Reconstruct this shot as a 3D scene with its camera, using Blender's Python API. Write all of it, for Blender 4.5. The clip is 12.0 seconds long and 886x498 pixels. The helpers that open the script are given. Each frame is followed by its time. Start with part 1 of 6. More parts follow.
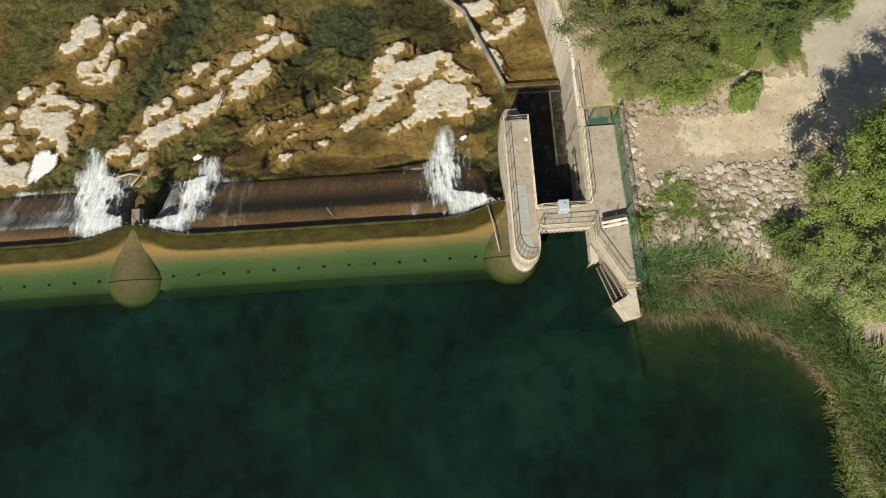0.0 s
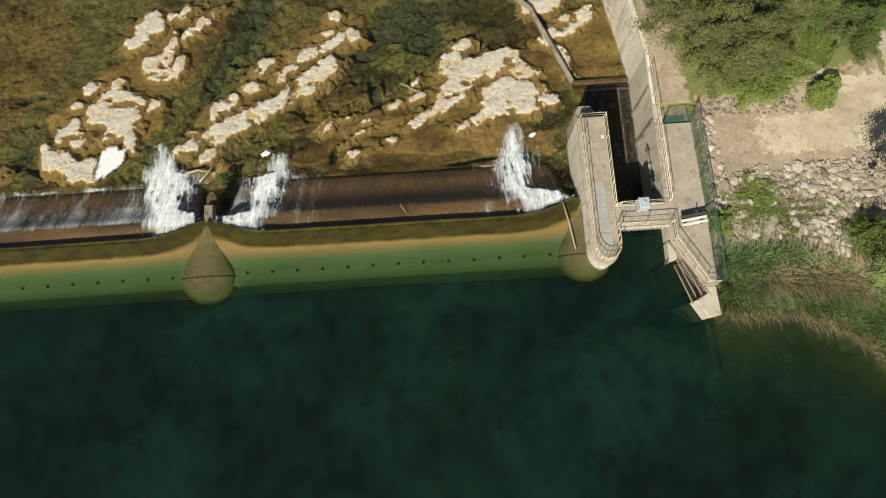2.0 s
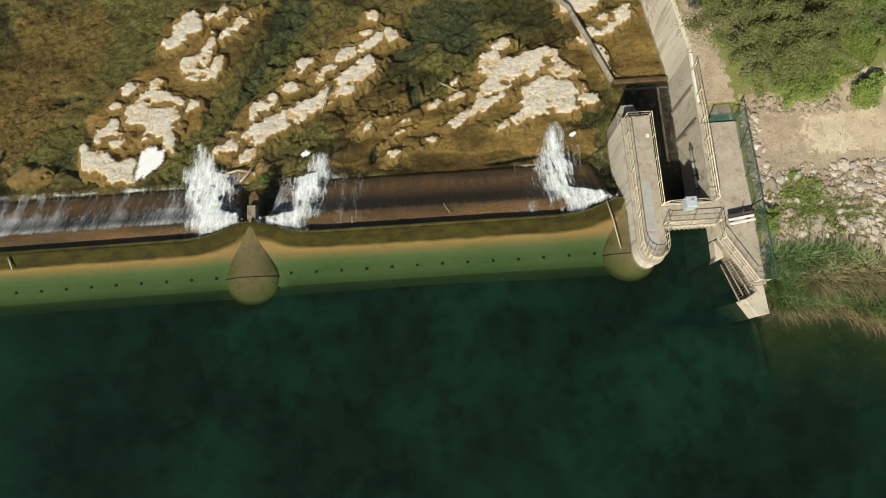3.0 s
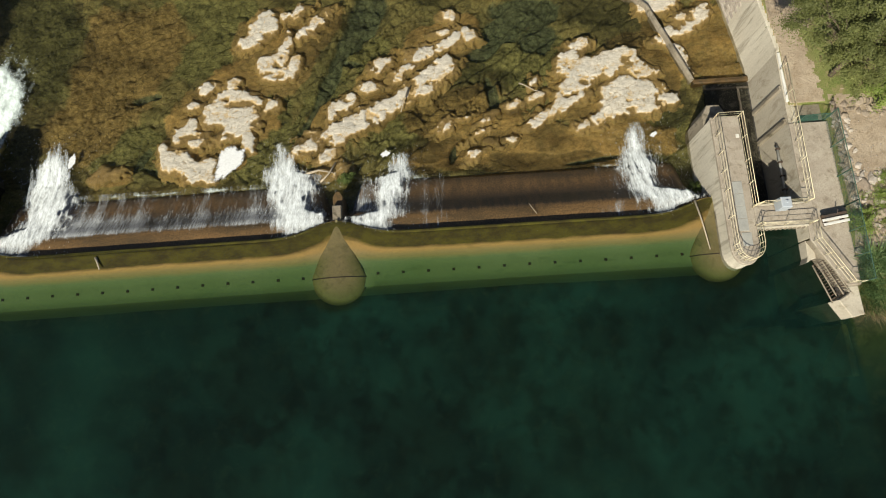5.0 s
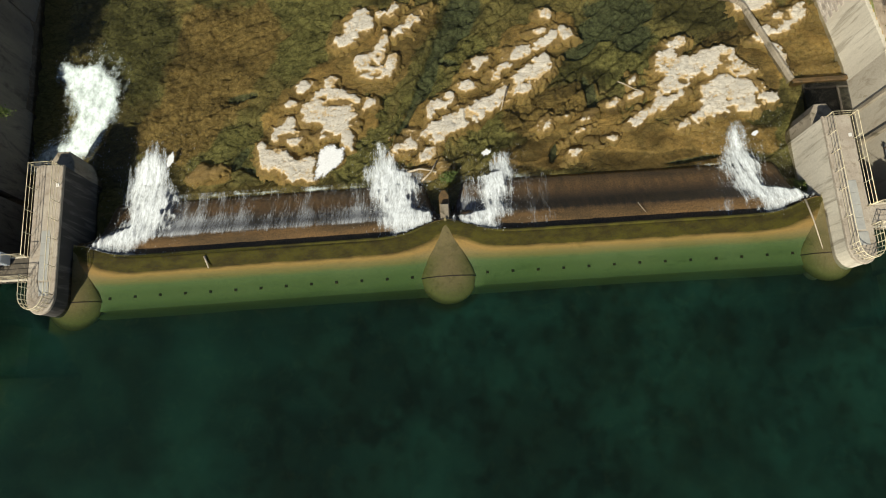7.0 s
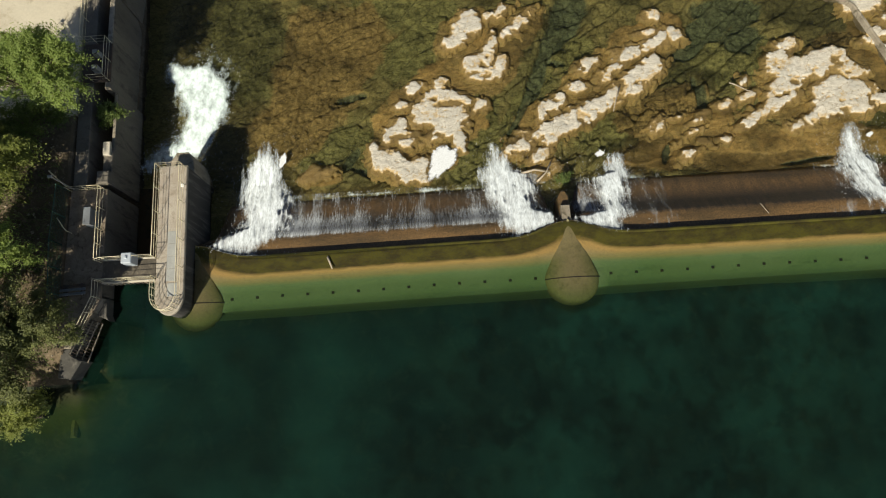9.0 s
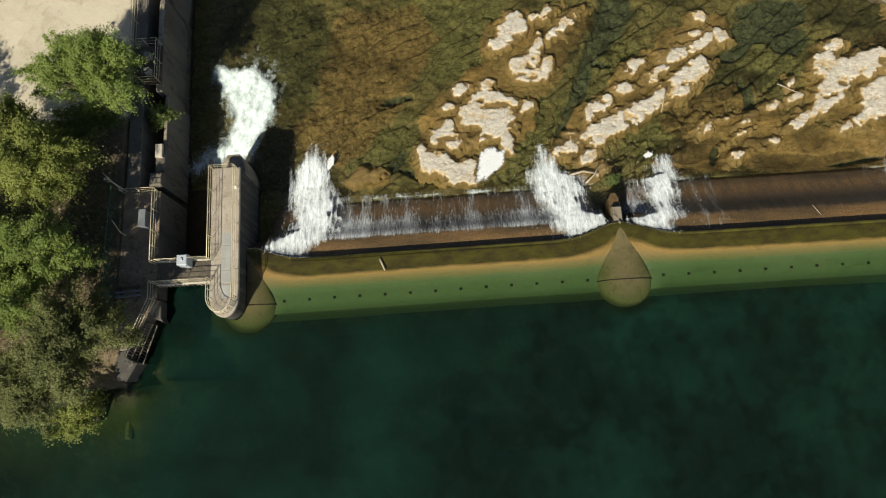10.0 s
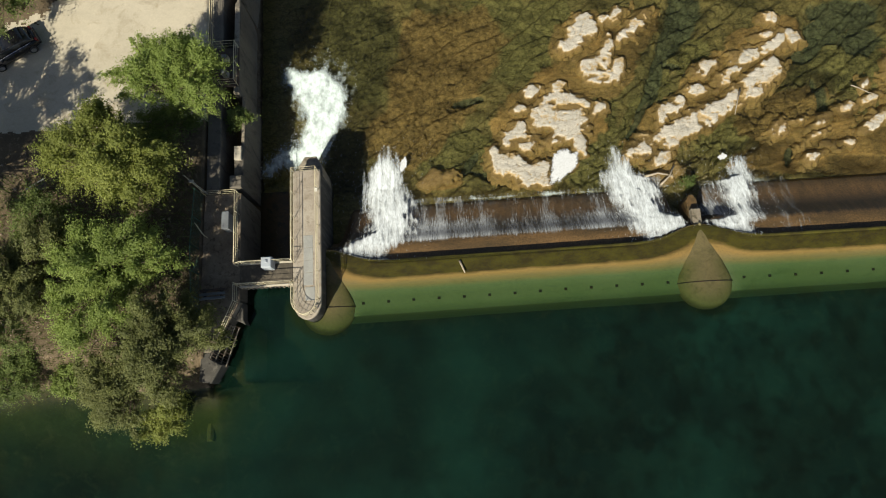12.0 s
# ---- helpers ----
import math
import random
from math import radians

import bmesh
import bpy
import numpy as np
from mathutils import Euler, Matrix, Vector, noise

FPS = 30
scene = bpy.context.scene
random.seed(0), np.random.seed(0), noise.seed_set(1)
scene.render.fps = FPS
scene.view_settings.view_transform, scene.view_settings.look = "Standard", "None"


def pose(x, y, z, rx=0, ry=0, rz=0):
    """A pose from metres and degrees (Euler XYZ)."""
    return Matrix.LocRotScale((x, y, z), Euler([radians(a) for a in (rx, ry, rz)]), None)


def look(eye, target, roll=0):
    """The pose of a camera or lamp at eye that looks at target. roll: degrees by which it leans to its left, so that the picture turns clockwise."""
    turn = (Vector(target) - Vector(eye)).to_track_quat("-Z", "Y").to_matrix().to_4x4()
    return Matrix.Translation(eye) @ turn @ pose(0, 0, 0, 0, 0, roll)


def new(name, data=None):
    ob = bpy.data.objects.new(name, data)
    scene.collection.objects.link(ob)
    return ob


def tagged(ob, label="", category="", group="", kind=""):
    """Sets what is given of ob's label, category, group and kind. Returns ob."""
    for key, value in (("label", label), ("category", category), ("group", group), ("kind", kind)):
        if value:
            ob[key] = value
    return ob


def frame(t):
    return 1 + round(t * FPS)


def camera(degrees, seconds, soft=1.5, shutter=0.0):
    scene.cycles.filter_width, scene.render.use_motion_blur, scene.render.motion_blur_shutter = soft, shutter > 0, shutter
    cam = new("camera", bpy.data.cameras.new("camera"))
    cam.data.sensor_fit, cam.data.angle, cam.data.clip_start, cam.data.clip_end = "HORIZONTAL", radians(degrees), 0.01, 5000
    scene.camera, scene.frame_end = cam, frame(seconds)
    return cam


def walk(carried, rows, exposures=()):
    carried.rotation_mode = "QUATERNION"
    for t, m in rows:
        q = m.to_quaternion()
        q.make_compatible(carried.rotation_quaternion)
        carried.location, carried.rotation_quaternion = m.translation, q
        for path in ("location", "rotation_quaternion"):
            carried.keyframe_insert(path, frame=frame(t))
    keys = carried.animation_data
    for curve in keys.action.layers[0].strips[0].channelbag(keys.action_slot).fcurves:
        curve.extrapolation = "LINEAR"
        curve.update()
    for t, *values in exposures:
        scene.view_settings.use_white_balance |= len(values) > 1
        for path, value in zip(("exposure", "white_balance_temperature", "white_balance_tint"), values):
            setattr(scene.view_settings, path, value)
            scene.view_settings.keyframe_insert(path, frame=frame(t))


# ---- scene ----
cam = camera(68.1, 12.0, 1.1)
PATH = [
    (0, (19.801, -13.296, 43.887), (19.781, -12.84, 41.94), -6.1),
    (0.5, (18.832, -13.159, 43.904), (18.812, -12.708, 41.956), -6.2),
    (1, (17.629, -13.079, 43.91), (17.61, -12.631, 41.961), -6.0),
    (1.5, (16.121, -13.019, 43.927), (16.102, -12.572, 41.978), -6.1),
    (2, (14.598, -12.883, 43.97), (14.578, -12.439, 42.02), -6.0),
    (2.5, (12.928, -12.82, 43.951), (12.911, -12.375, 42.002), -5.8),
    (3, (11.447, -12.651, 44.009), (11.43, -12.21, 42.059), -5.8),
    (5, (5.508, -12.2, 44.078), (5.486, -11.761, 42.127), -6.4),
    (5.5, (3.809, -12.153, 44.04), (3.788, -11.712, 42.089), -6.2),
    (6, (1.979, -12.025, 44.102), (1.96, -11.587, 42.151), -5.9),
    (6.5, (-0.123, -11.937, 44.093), (-0.141, -11.498, 42.142), -5.7),
    (7, (-2.258, -11.813, 44.109), (-2.274, -11.374, 42.158), -5.6),
    (9, (-10.704, -11.463, 44.163), (-10.724, -11.014, 42.215), -6.0),
    (9.5, (-12.534, -11.312, 44.214), (-12.556, -10.862, 42.265), -6.2),
    (10, (-14.125, -11.154, 44.292), (-14.153, -10.704, 42.343), -7.0),
    (10.5, (-15.545, -10.926, 44.359), (-15.577, -10.48, 42.409), -7.5),
    (11, (-17.073, -10.93, 44.371), (-17.107, -10.479, 42.423), -7.7),
    (11.5, (-18.269, -10.828, 44.38), (-18.306, -10.376, 42.432), -8.2),
    (12, (-19.331, -10.741, 44.434), (-19.372, -10.289, 42.487), -8.6),
]
walk(cam, [(t, look(eye, target, roll)) for t, eye, target, roll in PATH])

# ---- world, sun, exposure ----
SUN_WAY = Vector((-0.47, -0.88, 0.885)).normalized()
world = bpy.data.worlds.new("sky")
scene.world = world
world.use_nodes = True
sky = world.node_tree.nodes.new("ShaderNodeTexSky")
sky.sky_type, sky.sun_disc = "NISHITA", False
sky.sun_elevation = math.asin(SUN_WAY.z)
sky.sun_rotation = math.atan2(SUN_WAY.x, SUN_WAY.y)
world.node_tree.links.new(sky.outputs[0], world.node_tree.nodes["Background"].inputs[0])
world.node_tree.nodes["Background"].inputs[1].default_value = 0.050
sun = new("sun", bpy.data.lights.new("sun", "SUN"))
sun.data.energy, sun.data.angle, sun.data.color = 5.0, radians(0.5), (1.0, 0.935, 0.765)
sun.matrix_world = look(SUN_WAY * 60, (0, 0, 0))
scene.view_settings.exposure = 0.29


# ---- materials ----
def ramp_node(nt, lo, hi, src):
    n = nt.nodes.new("ShaderNodeMapRange")
    n.inputs[1].default_value, n.inputs[2].default_value = lo, hi
    nt.links.new(src, n.inputs[0])
    return n.outputs[0]


def noise_node(nt, scale, detail=4.0, rough=0.6, stretch=(1, 1, 1), turn=0.0, distort=0.0):
    geo = nt.nodes.new("ShaderNodeNewGeometry")
    m = nt.nodes.new("ShaderNodeMapping")
    m.inputs["Scale"].default_value = stretch
    m.inputs["Rotation"].default_value = (0, 0, radians(turn))
    n = nt.nodes.new("ShaderNodeTexNoise")
    n.inputs["Scale"].default_value, n.inputs["Detail"].default_value = scale, detail
    n.inputs["Roughness"].default_value, n.inputs["Distortion"].default_value = rough, distort
    nt.links.new(geo.outputs["Position"], m.inputs["Vector"])
    nt.links.new(m.outputs[0], n.inputs["Vector"])
    return n.outputs["Fac"]


def mix_node(nt, fac, a, b, kind="MIX"):
    n = nt.nodes.new("ShaderNodeMix")
    n.data_type, n.blend_type = "RGBA", kind
    for sock, v in ((n.inputs[0], fac), (n.inputs[6], a), (n.inputs[7], b)):
        if isinstance(v, (int, float)):
            sock.default_value = v
        elif isinstance(v, tuple):
            sock.default_value = (*v, 1)
        else:
            nt.links.new(v, sock)
    return n.outputs[2]


def math_node(nt, op, a, b=0.0):
    n = nt.nodes.new("ShaderNodeMath")
    n.operation = op
    for sock, v in ((n.inputs[0], a), (n.inputs[1], b)):
        if isinstance(v, (int, float)):
            sock.default_value = v
        else:
            nt.links.new(v, sock)
    return n.outputs[0]


def blank(name):
    m = bpy.data.materials.new(name)
    m.use_nodes = True
    nt = m.node_tree
    bsdf = nt.nodes["Principled BSDF"]
    return m, nt, bsdf


def bump_to(nt, bsdf, height, strength, dist):
    b = nt.nodes.new("ShaderNodeBump")
    b.inputs["Strength"].default_value, b.inputs["Distance"].default_value = strength, dist
    nt.links.new(height, b.inputs["Height"])
    nt.links.new(b.outputs[0], bsdf.inputs["Normal"])


def surface(name, a, b, c=None, big=0.35, fine=6.0, rough=0.85, bump=0.5, dist=0.03, metal=0.0, stretch=(1, 1, 1), turn=0.0,
            vary=0.0, grime=0.35, lo=0.38, hi=0.62):
    """Two colours in large patches, a third in stains, a fine grain and relief."""
    m, nt, bsdf = blank(name)
    n1 = noise_node(nt, big, 5, 0.62, stretch, turn)
    n2 = noise_node(nt, fine, 5, 0.7)
    n3 = noise_node(nt, big * 3.1, 6, 0.7, stretch, turn, 0.6)
    col = mix_node(nt, ramp_node(nt, lo, hi, n1), a, b)
    if c:
        col = mix_node(nt, ramp_node(nt, 0.52, 0.66, n3), col, c)
    grain = math_node(nt, "MULTIPLY_ADD", n2, grime * 2)
    nt.nodes[-1].inputs[2].default_value = 1 - grime
    shade = nt.nodes.new("ShaderNodeCombineColor")
    for k in range(3):
        nt.links.new(grain, shade.inputs[k])
    col = mix_node(nt, 1.0, col, shade.outputs[0], "MULTIPLY")
    if vary:
        info = nt.nodes.new("ShaderNodeObjectInfo")
        v = nt.nodes.new("ShaderNodeMapRange")
        v.inputs[3].default_value, v.inputs[4].default_value = 1 - vary, 1 + vary
        nt.links.new(info.outputs["Random"], v.inputs[0])
        s2 = nt.nodes.new("ShaderNodeCombineColor")
        for k in range(3):
            nt.links.new(v.outputs[0], s2.inputs[k])
        col = mix_node(nt, 1.0, col, s2.outputs[0], "MULTIPLY")
    nt.links.new(col, bsdf.inputs["Base Color"])
    bsdf.inputs["Roughness"].default_value, bsdf.inputs["Metallic"].default_value = rough, metal
    if bump:
        bump_to(nt, bsdf, math_node(nt, "ADD", n2, n3), bump, dist)
    return m


def leaf_material(name, a, b, light=0.45):
    """Leaves: colour varied leaf by leaf, with some light through them."""
    m, nt, bsdf = blank(name)
    geo = nt.nodes.new("ShaderNodeNewGeometry")
    n1 = noise_node(nt, 0.45, 3)
    col = mix_node(nt, geo.outputs["Random Per Island"], a, b)
    col = mix_node(nt, ramp_node(nt, 0.35, 0.7, n1), col, tuple(0.80 * v for v in a))
    nt.links.new(col, bsdf.inputs["Base Color"])
    bsdf.inputs["Roughness"].default_value = 0.6
    tr = nt.nodes.new("ShaderNodeBsdfTranslucent")
    nt.links.new(col, tr.inputs[0])
    mx = nt.nodes.new("ShaderNodeMixShader")
    mx.inputs[0].default_value = light
    nt.links.new(bsdf.outputs[0], mx.inputs[1])
    nt.links.new(tr.outputs[0], mx.inputs[2])
    nt.links.new(mx.outputs[0], nt.nodes["Material Output"].inputs[0])
    return m


def position_z(nt):
    geo = nt.nodes.new("ShaderNodeNewGeometry")
    sep = nt.nodes.new("ShaderNodeSeparateXYZ")
    nt.links.new(geo.outputs["Position"], sep.inputs[0])
    return sep.outputs["Z"]


CONCRETE = surface("pale concrete", (0.50, 0.455, 0.365), (0.43, 0.385, 0.305), (0.32, 0.275, 0.205), 0.5, 9, 0.9, 0.35, 0.02, stretch=(1, 1, 0.35))
DECK = surface("weathered deck concrete", (0.385, 0.34, 0.275), (0.315, 0.27, 0.215), (0.235, 0.195, 0.145), 0.8, 14, 0.92, 0.6, 0.02, grime=0.6)
OLD_CONCRETE = surface("old stained concrete", (0.30, 0.26, 0.20), (0.20, 0.17, 0.125), (0.10, 0.085, 0.055), 0.6, 10, 0.92, 0.5, 0.03, stretch=(1, 1, 0.4))
# dark base colour carries the tree shade over the left intake
SHADE_CONCRETE = surface("concrete darkened for shade", (0.088, 0.082, 0.070), (0.05, 0.047, 0.040), (0.135, 0.125, 0.105), 0.45, 8, 0.85, 0.4, 0.03, stretch=(1, 1, 0.3))
# the shade on the wall's river face is mixed into these browns
WALL_SHADE = surface("weathered river wall darkened for shade", (0.165, 0.145, 0.115), (0.115, 0.102, 0.082), (0.058, 0.052, 0.042), 0.45, 8, 0.9, 0.5, 0.03, stretch=(1, 1, 0.25))
# near-black base holds the shade of the west pier and channels; streaks stay pale
PIER_DARK = surface("stained concrete blackened for shade", (0.050, 0.047, 0.043), (0.036, 0.034, 0.031), (0.150, 0.140, 0.125), 0.45, 8, 0.8, 0.4, 0.03, stretch=(1.2, 1.2, 0.12))
WET_CONCRETE = surface("algae-stained concrete", (0.11, 0.066, 0.024), (0.075, 0.047, 0.02), (0.035, 0.03, 0.014), 0.8, 8, 0.55, 0.4, 0.03)
PIER_FACE = surface("rain-streaked pale concrete", (0.56, 0.52, 0.43), (0.47, 0.43, 0.35), (0.27, 0.24, 0.185), 0.55, 9, 0.9, 0.35, 0.02, stretch=(1.3, 1.3, 0.10))
STEEL = surface("pale grey cover plate", (0.36, 0.36, 0.33), (0.30, 0.30, 0.28), None, 0.9, 12, 0.6, 0.15, 0.004)
DARK_STEEL = surface("dark grey steel", (0.17, 0.185, 0.20), (0.13, 0.14, 0.15), None, 1.5, 14, 0.6, 0.1, 0.004)
# darker brown-grey for the left bridge deck and the channel kerbs
OLD_DARK = surface("dark mottled concrete", (0.105, 0.088, 0.066), (0.07, 0.06, 0.045), (0.15, 0.125, 0.09), 1.1, 12, 0.92, 0.5, 0.02)
BOX_GREY = surface("light grey enamel", (0.42, 0.46, 0.50), (0.38, 0.42, 0.46), None, 1.5, 20, 0.45, 0.05, 0.003, grime=0.1)
CREAM = surface("cream rail paint", (0.74, 0.67, 0.47), (0.66, 0.58, 0.38), (0.46, 0.36, 0.21), 1.5, 20, 0.55, 0.1, 0.003, grime=0.15)
GREEN_PAINT = surface("dark green fence paint", (0.03, 0.085, 0.06), (0.045, 0.10, 0.075), None, 1.2, 18, 0.55, 0.1, 0.003)
RUST = surface("rusty dark iron", (0.075, 0.05, 0.035), (0.05, 0.04, 0.035), (0.11, 0.06, 0.03), 1.4, 16, 0.75, 0.3, 0.006)
WHITE_PAINT = surface("worn white paint", (0.74, 0.73, 0.69), (0.62, 0.61, 0.57), None, 2.0, 20, 0.5, 0.1, 0.003, grime=0.15)
DRIFTWOOD = surface("bleached driftwood", (0.42, 0.36, 0.27), (0.30, 0.25, 0.18), None, 2, 18, 0.85, 0.4, 0.01, stretch=(3, 3, 1))
BARK = surface("grey-brown bark", (0.16, 0.12, 0.085), (0.10, 0.075, 0.05), None, 2, 14, 0.95, 0.7, 0.03)
STONE = surface("pale limestone boulder", (0.45, 0.400, 0.345), (0.37, 0.325, 0.275), (0.26, 0.22, 0.175), 0.9, 9, 0.92, 0.6, 0.04, vary=0.28)
DARK_STONE = surface("weathered boulder", (0.33, 0.27, 0.21), (0.26, 0.21, 0.16), (0.16, 0.13, 0.09), 0.9, 9, 0.92, 0.6, 0.04, vary=0.25)
PATH_DIRT = surface("pale trodden gravel", (0.56, 0.48, 0.35), (0.45, 0.37, 0.26), (0.36, 0.30, 0.21), 0.38, 11, 0.95, 0.9, 0.05, grime=0.55, lo=0.42, hi=0.58)
RUBBLE = surface("stony dry earth", (0.41, 0.335, 0.245), (0.33, 0.26, 0.185), (0.26, 0.195, 0.125), 0.7, 7, 0.95, 0.9, 0.06)
LOT = surface("pale concrete yard", (0.52, 0.465, 0.355), (0.46, 0.41, 0.31), (0.39, 0.335, 0.24), 0.25, 7, 0.92, 0.25, 0.015, grime=0.18)
ROAD = surface("worn grey-beige road", (0.41, 0.37, 0.30), (0.35, 0.315, 0.255), (0.29, 0.26, 0.21), 0.3, 9, 0.93, 0.4, 0.02, grime=0.3)
GRASSY = surface("grassy earth", (0.15, 0.185, 0.045), (0.20, 0.20, 0.07), (0.28, 0.22, 0.11), 0.5, 12, 0.95, 0.9, 0.06)
LITTER = surface("dark leaf litter", (0.13, 0.095, 0.055), (0.085, 0.065, 0.038), (0.20, 0.15, 0.095), 0.7, 10, 0.95, 0.9, 0.05)
DEEP_BED = surface("muddy reservoir bed", (0.10, 0.10, 0.045), (0.05, 0.06, 0.03), (0.14, 0.12, 0.06), 0.3, 3, 0.95, 0.3, 0.05)
FAR_LAND = surface("distant dry scrubland", (0.12, 0.12, 0.05), (0.20, 0.16, 0.09), (0.06, 0.08, 0.03), 0.05, 1.5, 0.95, 0.5, 0.2)
LEAF_OLIVE = leaf_material("olive-green willow leaves", (0.136, 0.155, 0.044), (0.275, 0.298, 0.100))
LEAF_FRESH = leaf_material("fresh green leaves", (0.195, 0.268, 0.053), (0.365, 0.450, 0.112))
LEAF_YELLOW = leaf_material("yellow-green leaves", (0.200, 0.238, 0.044), (0.375, 0.405, 0.098))
LEAF_BLUE = leaf_material("grey-green reed leaves", (0.110, 0.195, 0.066), (0.255, 0.365, 0.145), 0.35)
LEAF_DARK = leaf_material("deep green leaves", (0.118, 0.172, 0.040), (0.240, 0.300, 0.078))
LEAF_REED = leaf_material("pale green reed leaves", (0.225, 0.285, 0.090), (0.46, 0.50, 0.20), 0.45)
STRAW = leaf_material("dry straw", (0.36, 0.28, 0.15), (0.52, 0.42, 0.25), 0.1)


def crack_node(nt, scale, stretch, turn, wide):
    """0 on the joints between rock plates, 1 on the plates."""
    geo = nt.nodes.new("ShaderNodeNewGeometry")
    m = nt.nodes.new("ShaderNodeMapping")
    m.inputs["Scale"].default_value, m.inputs["Rotation"].default_value = stretch, (0, 0, radians(turn))
    warp = nt.nodes.new("ShaderNodeTexNoise")
    warp.inputs["Scale"].default_value, warp.inputs["Detail"].default_value = 1.1, 4
    add = nt.nodes.new("ShaderNodeMix")
    add.data_type, add.blend_type = "RGBA", "ADD"
    add.inputs[0].default_value = 0.9
    v = nt.nodes.new("ShaderNodeTexVoronoi")
    v.feature = "DISTANCE_TO_EDGE"
    v.inputs["Scale"].default_value = scale
    nt.links.new(geo.outputs["Position"], warp.inputs["Vector"])
    nt.links.new(geo.outputs["Position"], m.inputs["Vector"])
    nt.links.new(m.outputs[0], add.inputs[6])
    nt.links.new(warp.outputs["Color"], add.inputs[7])
    nt.links.new(add.outputs[2], v.inputs["Vector"])
    return ramp_node(nt, 0.0, wide, v.outputs["Distance"])


def field_node(nt, name):
    n = nt.nodes.new("ShaderNodeAttribute")
    n.attribute_name = name
    return n.outputs["Fac"]


def bed_material():
    """Submerged rock: tan shelves, rust-brown plates, olive and green algae, dark in the deep channels."""
    m, nt, bsdf = blank("algae-covered river bed")

    def torn(name, noise_out, amount=0.9, lo=0.3, hi=0.7):
        return ramp_node(nt, lo, hi, math_node(nt, "ADD", field_node(nt, name), math_node(nt, "MULTIPLY", math_node(nt, "SUBTRACT", noise_out, 0.5), amount)))

    def times(col, k):
        return mix_node(nt, 1.0, col, k if isinstance(k, tuple) else (k, k, k), "MULTIPLY")

    n1 = noise_node(nt, 0.16, 5, 0.6, (0.55, 1.3, 1), -38, 0.4)
    n2 = noise_node(nt, 0.8, 8, 0.72, (0.7, 1.2, 1), -38, 0.6)
    n3 = noise_node(nt, 7.0, 6, 0.8)
    n4 = noise_node(nt, 0.35, 4, 0.6, (1, 1, 1), 0, 0.8)
    n5 = noise_node(nt, 2.6, 9, 0.8, (0.8, 1.2, 1), -38, 0.4)
    col = mix_node(nt, ramp_node(nt, 0.40, 0.60, n1), (0.285, 0.238, 0.090), (0.222, 0.206, 0.080))
    col = mix_node(nt, ramp_node(nt, 0.52, 0.70, n2), col, (0.215, 0.198, 0.078))
    col = mix_node(nt, ramp_node(nt, 0.40, 0.28, n2), col, (0.44, 0.355, 0.165))
    green = mix_node(nt, ramp_node(nt, 0.38, 0.62, n5), (0.165, 0.166, 0.058), (0.285, 0.278, 0.104))
    col = mix_node(nt, math_node(nt, "MULTIPLY", torn("moss", n2, 1.4), 0.85), col, green)
    rust = mix_node(nt, ramp_node(nt, 0.38, 0.62, n5), (0.245, 0.165, 0.060), (0.370, 0.260, 0.098))
    col = mix_node(nt, math_node(nt, "MULTIPLY", torn("rusty", n2, 1.2), 0.8), col, rust)
    bare = mix_node(nt, ramp_node(nt, 0.38, 0.62, n4), (0.530, 0.350, 0.130), (0.335, 0.240, 0.092))
    bare = mix_node(nt, ramp_node(nt, 0.42, 0.30, n2), bare, (0.60, 0.43, 0.21))
    bare = mix_node(nt, ramp_node(nt, 0.56, 0.70, n2), bare, (0.25, 0.190, 0.074))
    col = mix_node(nt, math_node(nt, "MULTIPLY", torn("bare_rock", n5, 1.0, 0.25, 0.75), 0.92), col, bare)
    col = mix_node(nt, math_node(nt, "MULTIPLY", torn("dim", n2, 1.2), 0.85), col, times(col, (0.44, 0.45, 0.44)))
    deep = torn("pool", n2, 1.2, 0.25, 0.75)
    col = mix_node(nt, math_node(nt, "MULTIPLY", deep, 0.88), col, mix_node(nt, ramp_node(nt, 0.4, 0.6, n5), (0.070, 0.090, 0.048), (0.130, 0.160, 0.086)))
    few = math_node(nt, "MAXIMUM", crack_node(nt, 0.42, (0.55, 1.7, 1), -42, 0.035), ramp_node(nt, 0.62, 0.50, n4))
    few = math_node(nt, "MAXIMUM", few, math_node(nt, "MULTIPLY", field_node(nt, "bare_rock"), 0.6))
    fine = math_node(nt, "MAXIMUM", crack_node(nt, 1.5, (0.7, 1.4, 1), -42, 0.06), ramp_node(nt, 0.54, 0.44, n2))
    fine = math_node(nt, "MAXIMUM", fine, field_node(nt, "bare_rock"))
    joints = math_node(nt, "MULTIPLY", few, fine)
    col = mix_node(nt, joints, times(col, (0.55, 0.56, 0.53)), col)
    pits = ramp_node(nt, 0.60, 0.66, noise_node(nt, 3.4, 4, 0.65, (1, 1, 1), 0, 1.2))
    pits = math_node(nt, "MULTIPLY", math_node(nt, "MULTIPLY", pits, ramp_node(nt, 0.42, 0.58, n4)), ramp_node(nt, 0.9, 0.3, field_node(nt, "bare_rock")))
    col = mix_node(nt, math_node(nt, "MULTIPLY", pits, 0.75), col, times(col, (0.30, 0.31, 0.28)))
    col = mix_node(nt, ramp_node(nt, 0.36, 0.64, n3), times(col, 0.80), times(col, 1.18))
    col = mix_node(nt, ramp_node(nt, 0.40, 0.60, n5), times(col, (0.72, 0.73, 0.72)), times(col, (1.27, 1.26, 1.24)))
    nt.links.new(col, bsdf.inputs["Base Color"])
    bsdf.inputs["Roughness"].default_value = 0.9
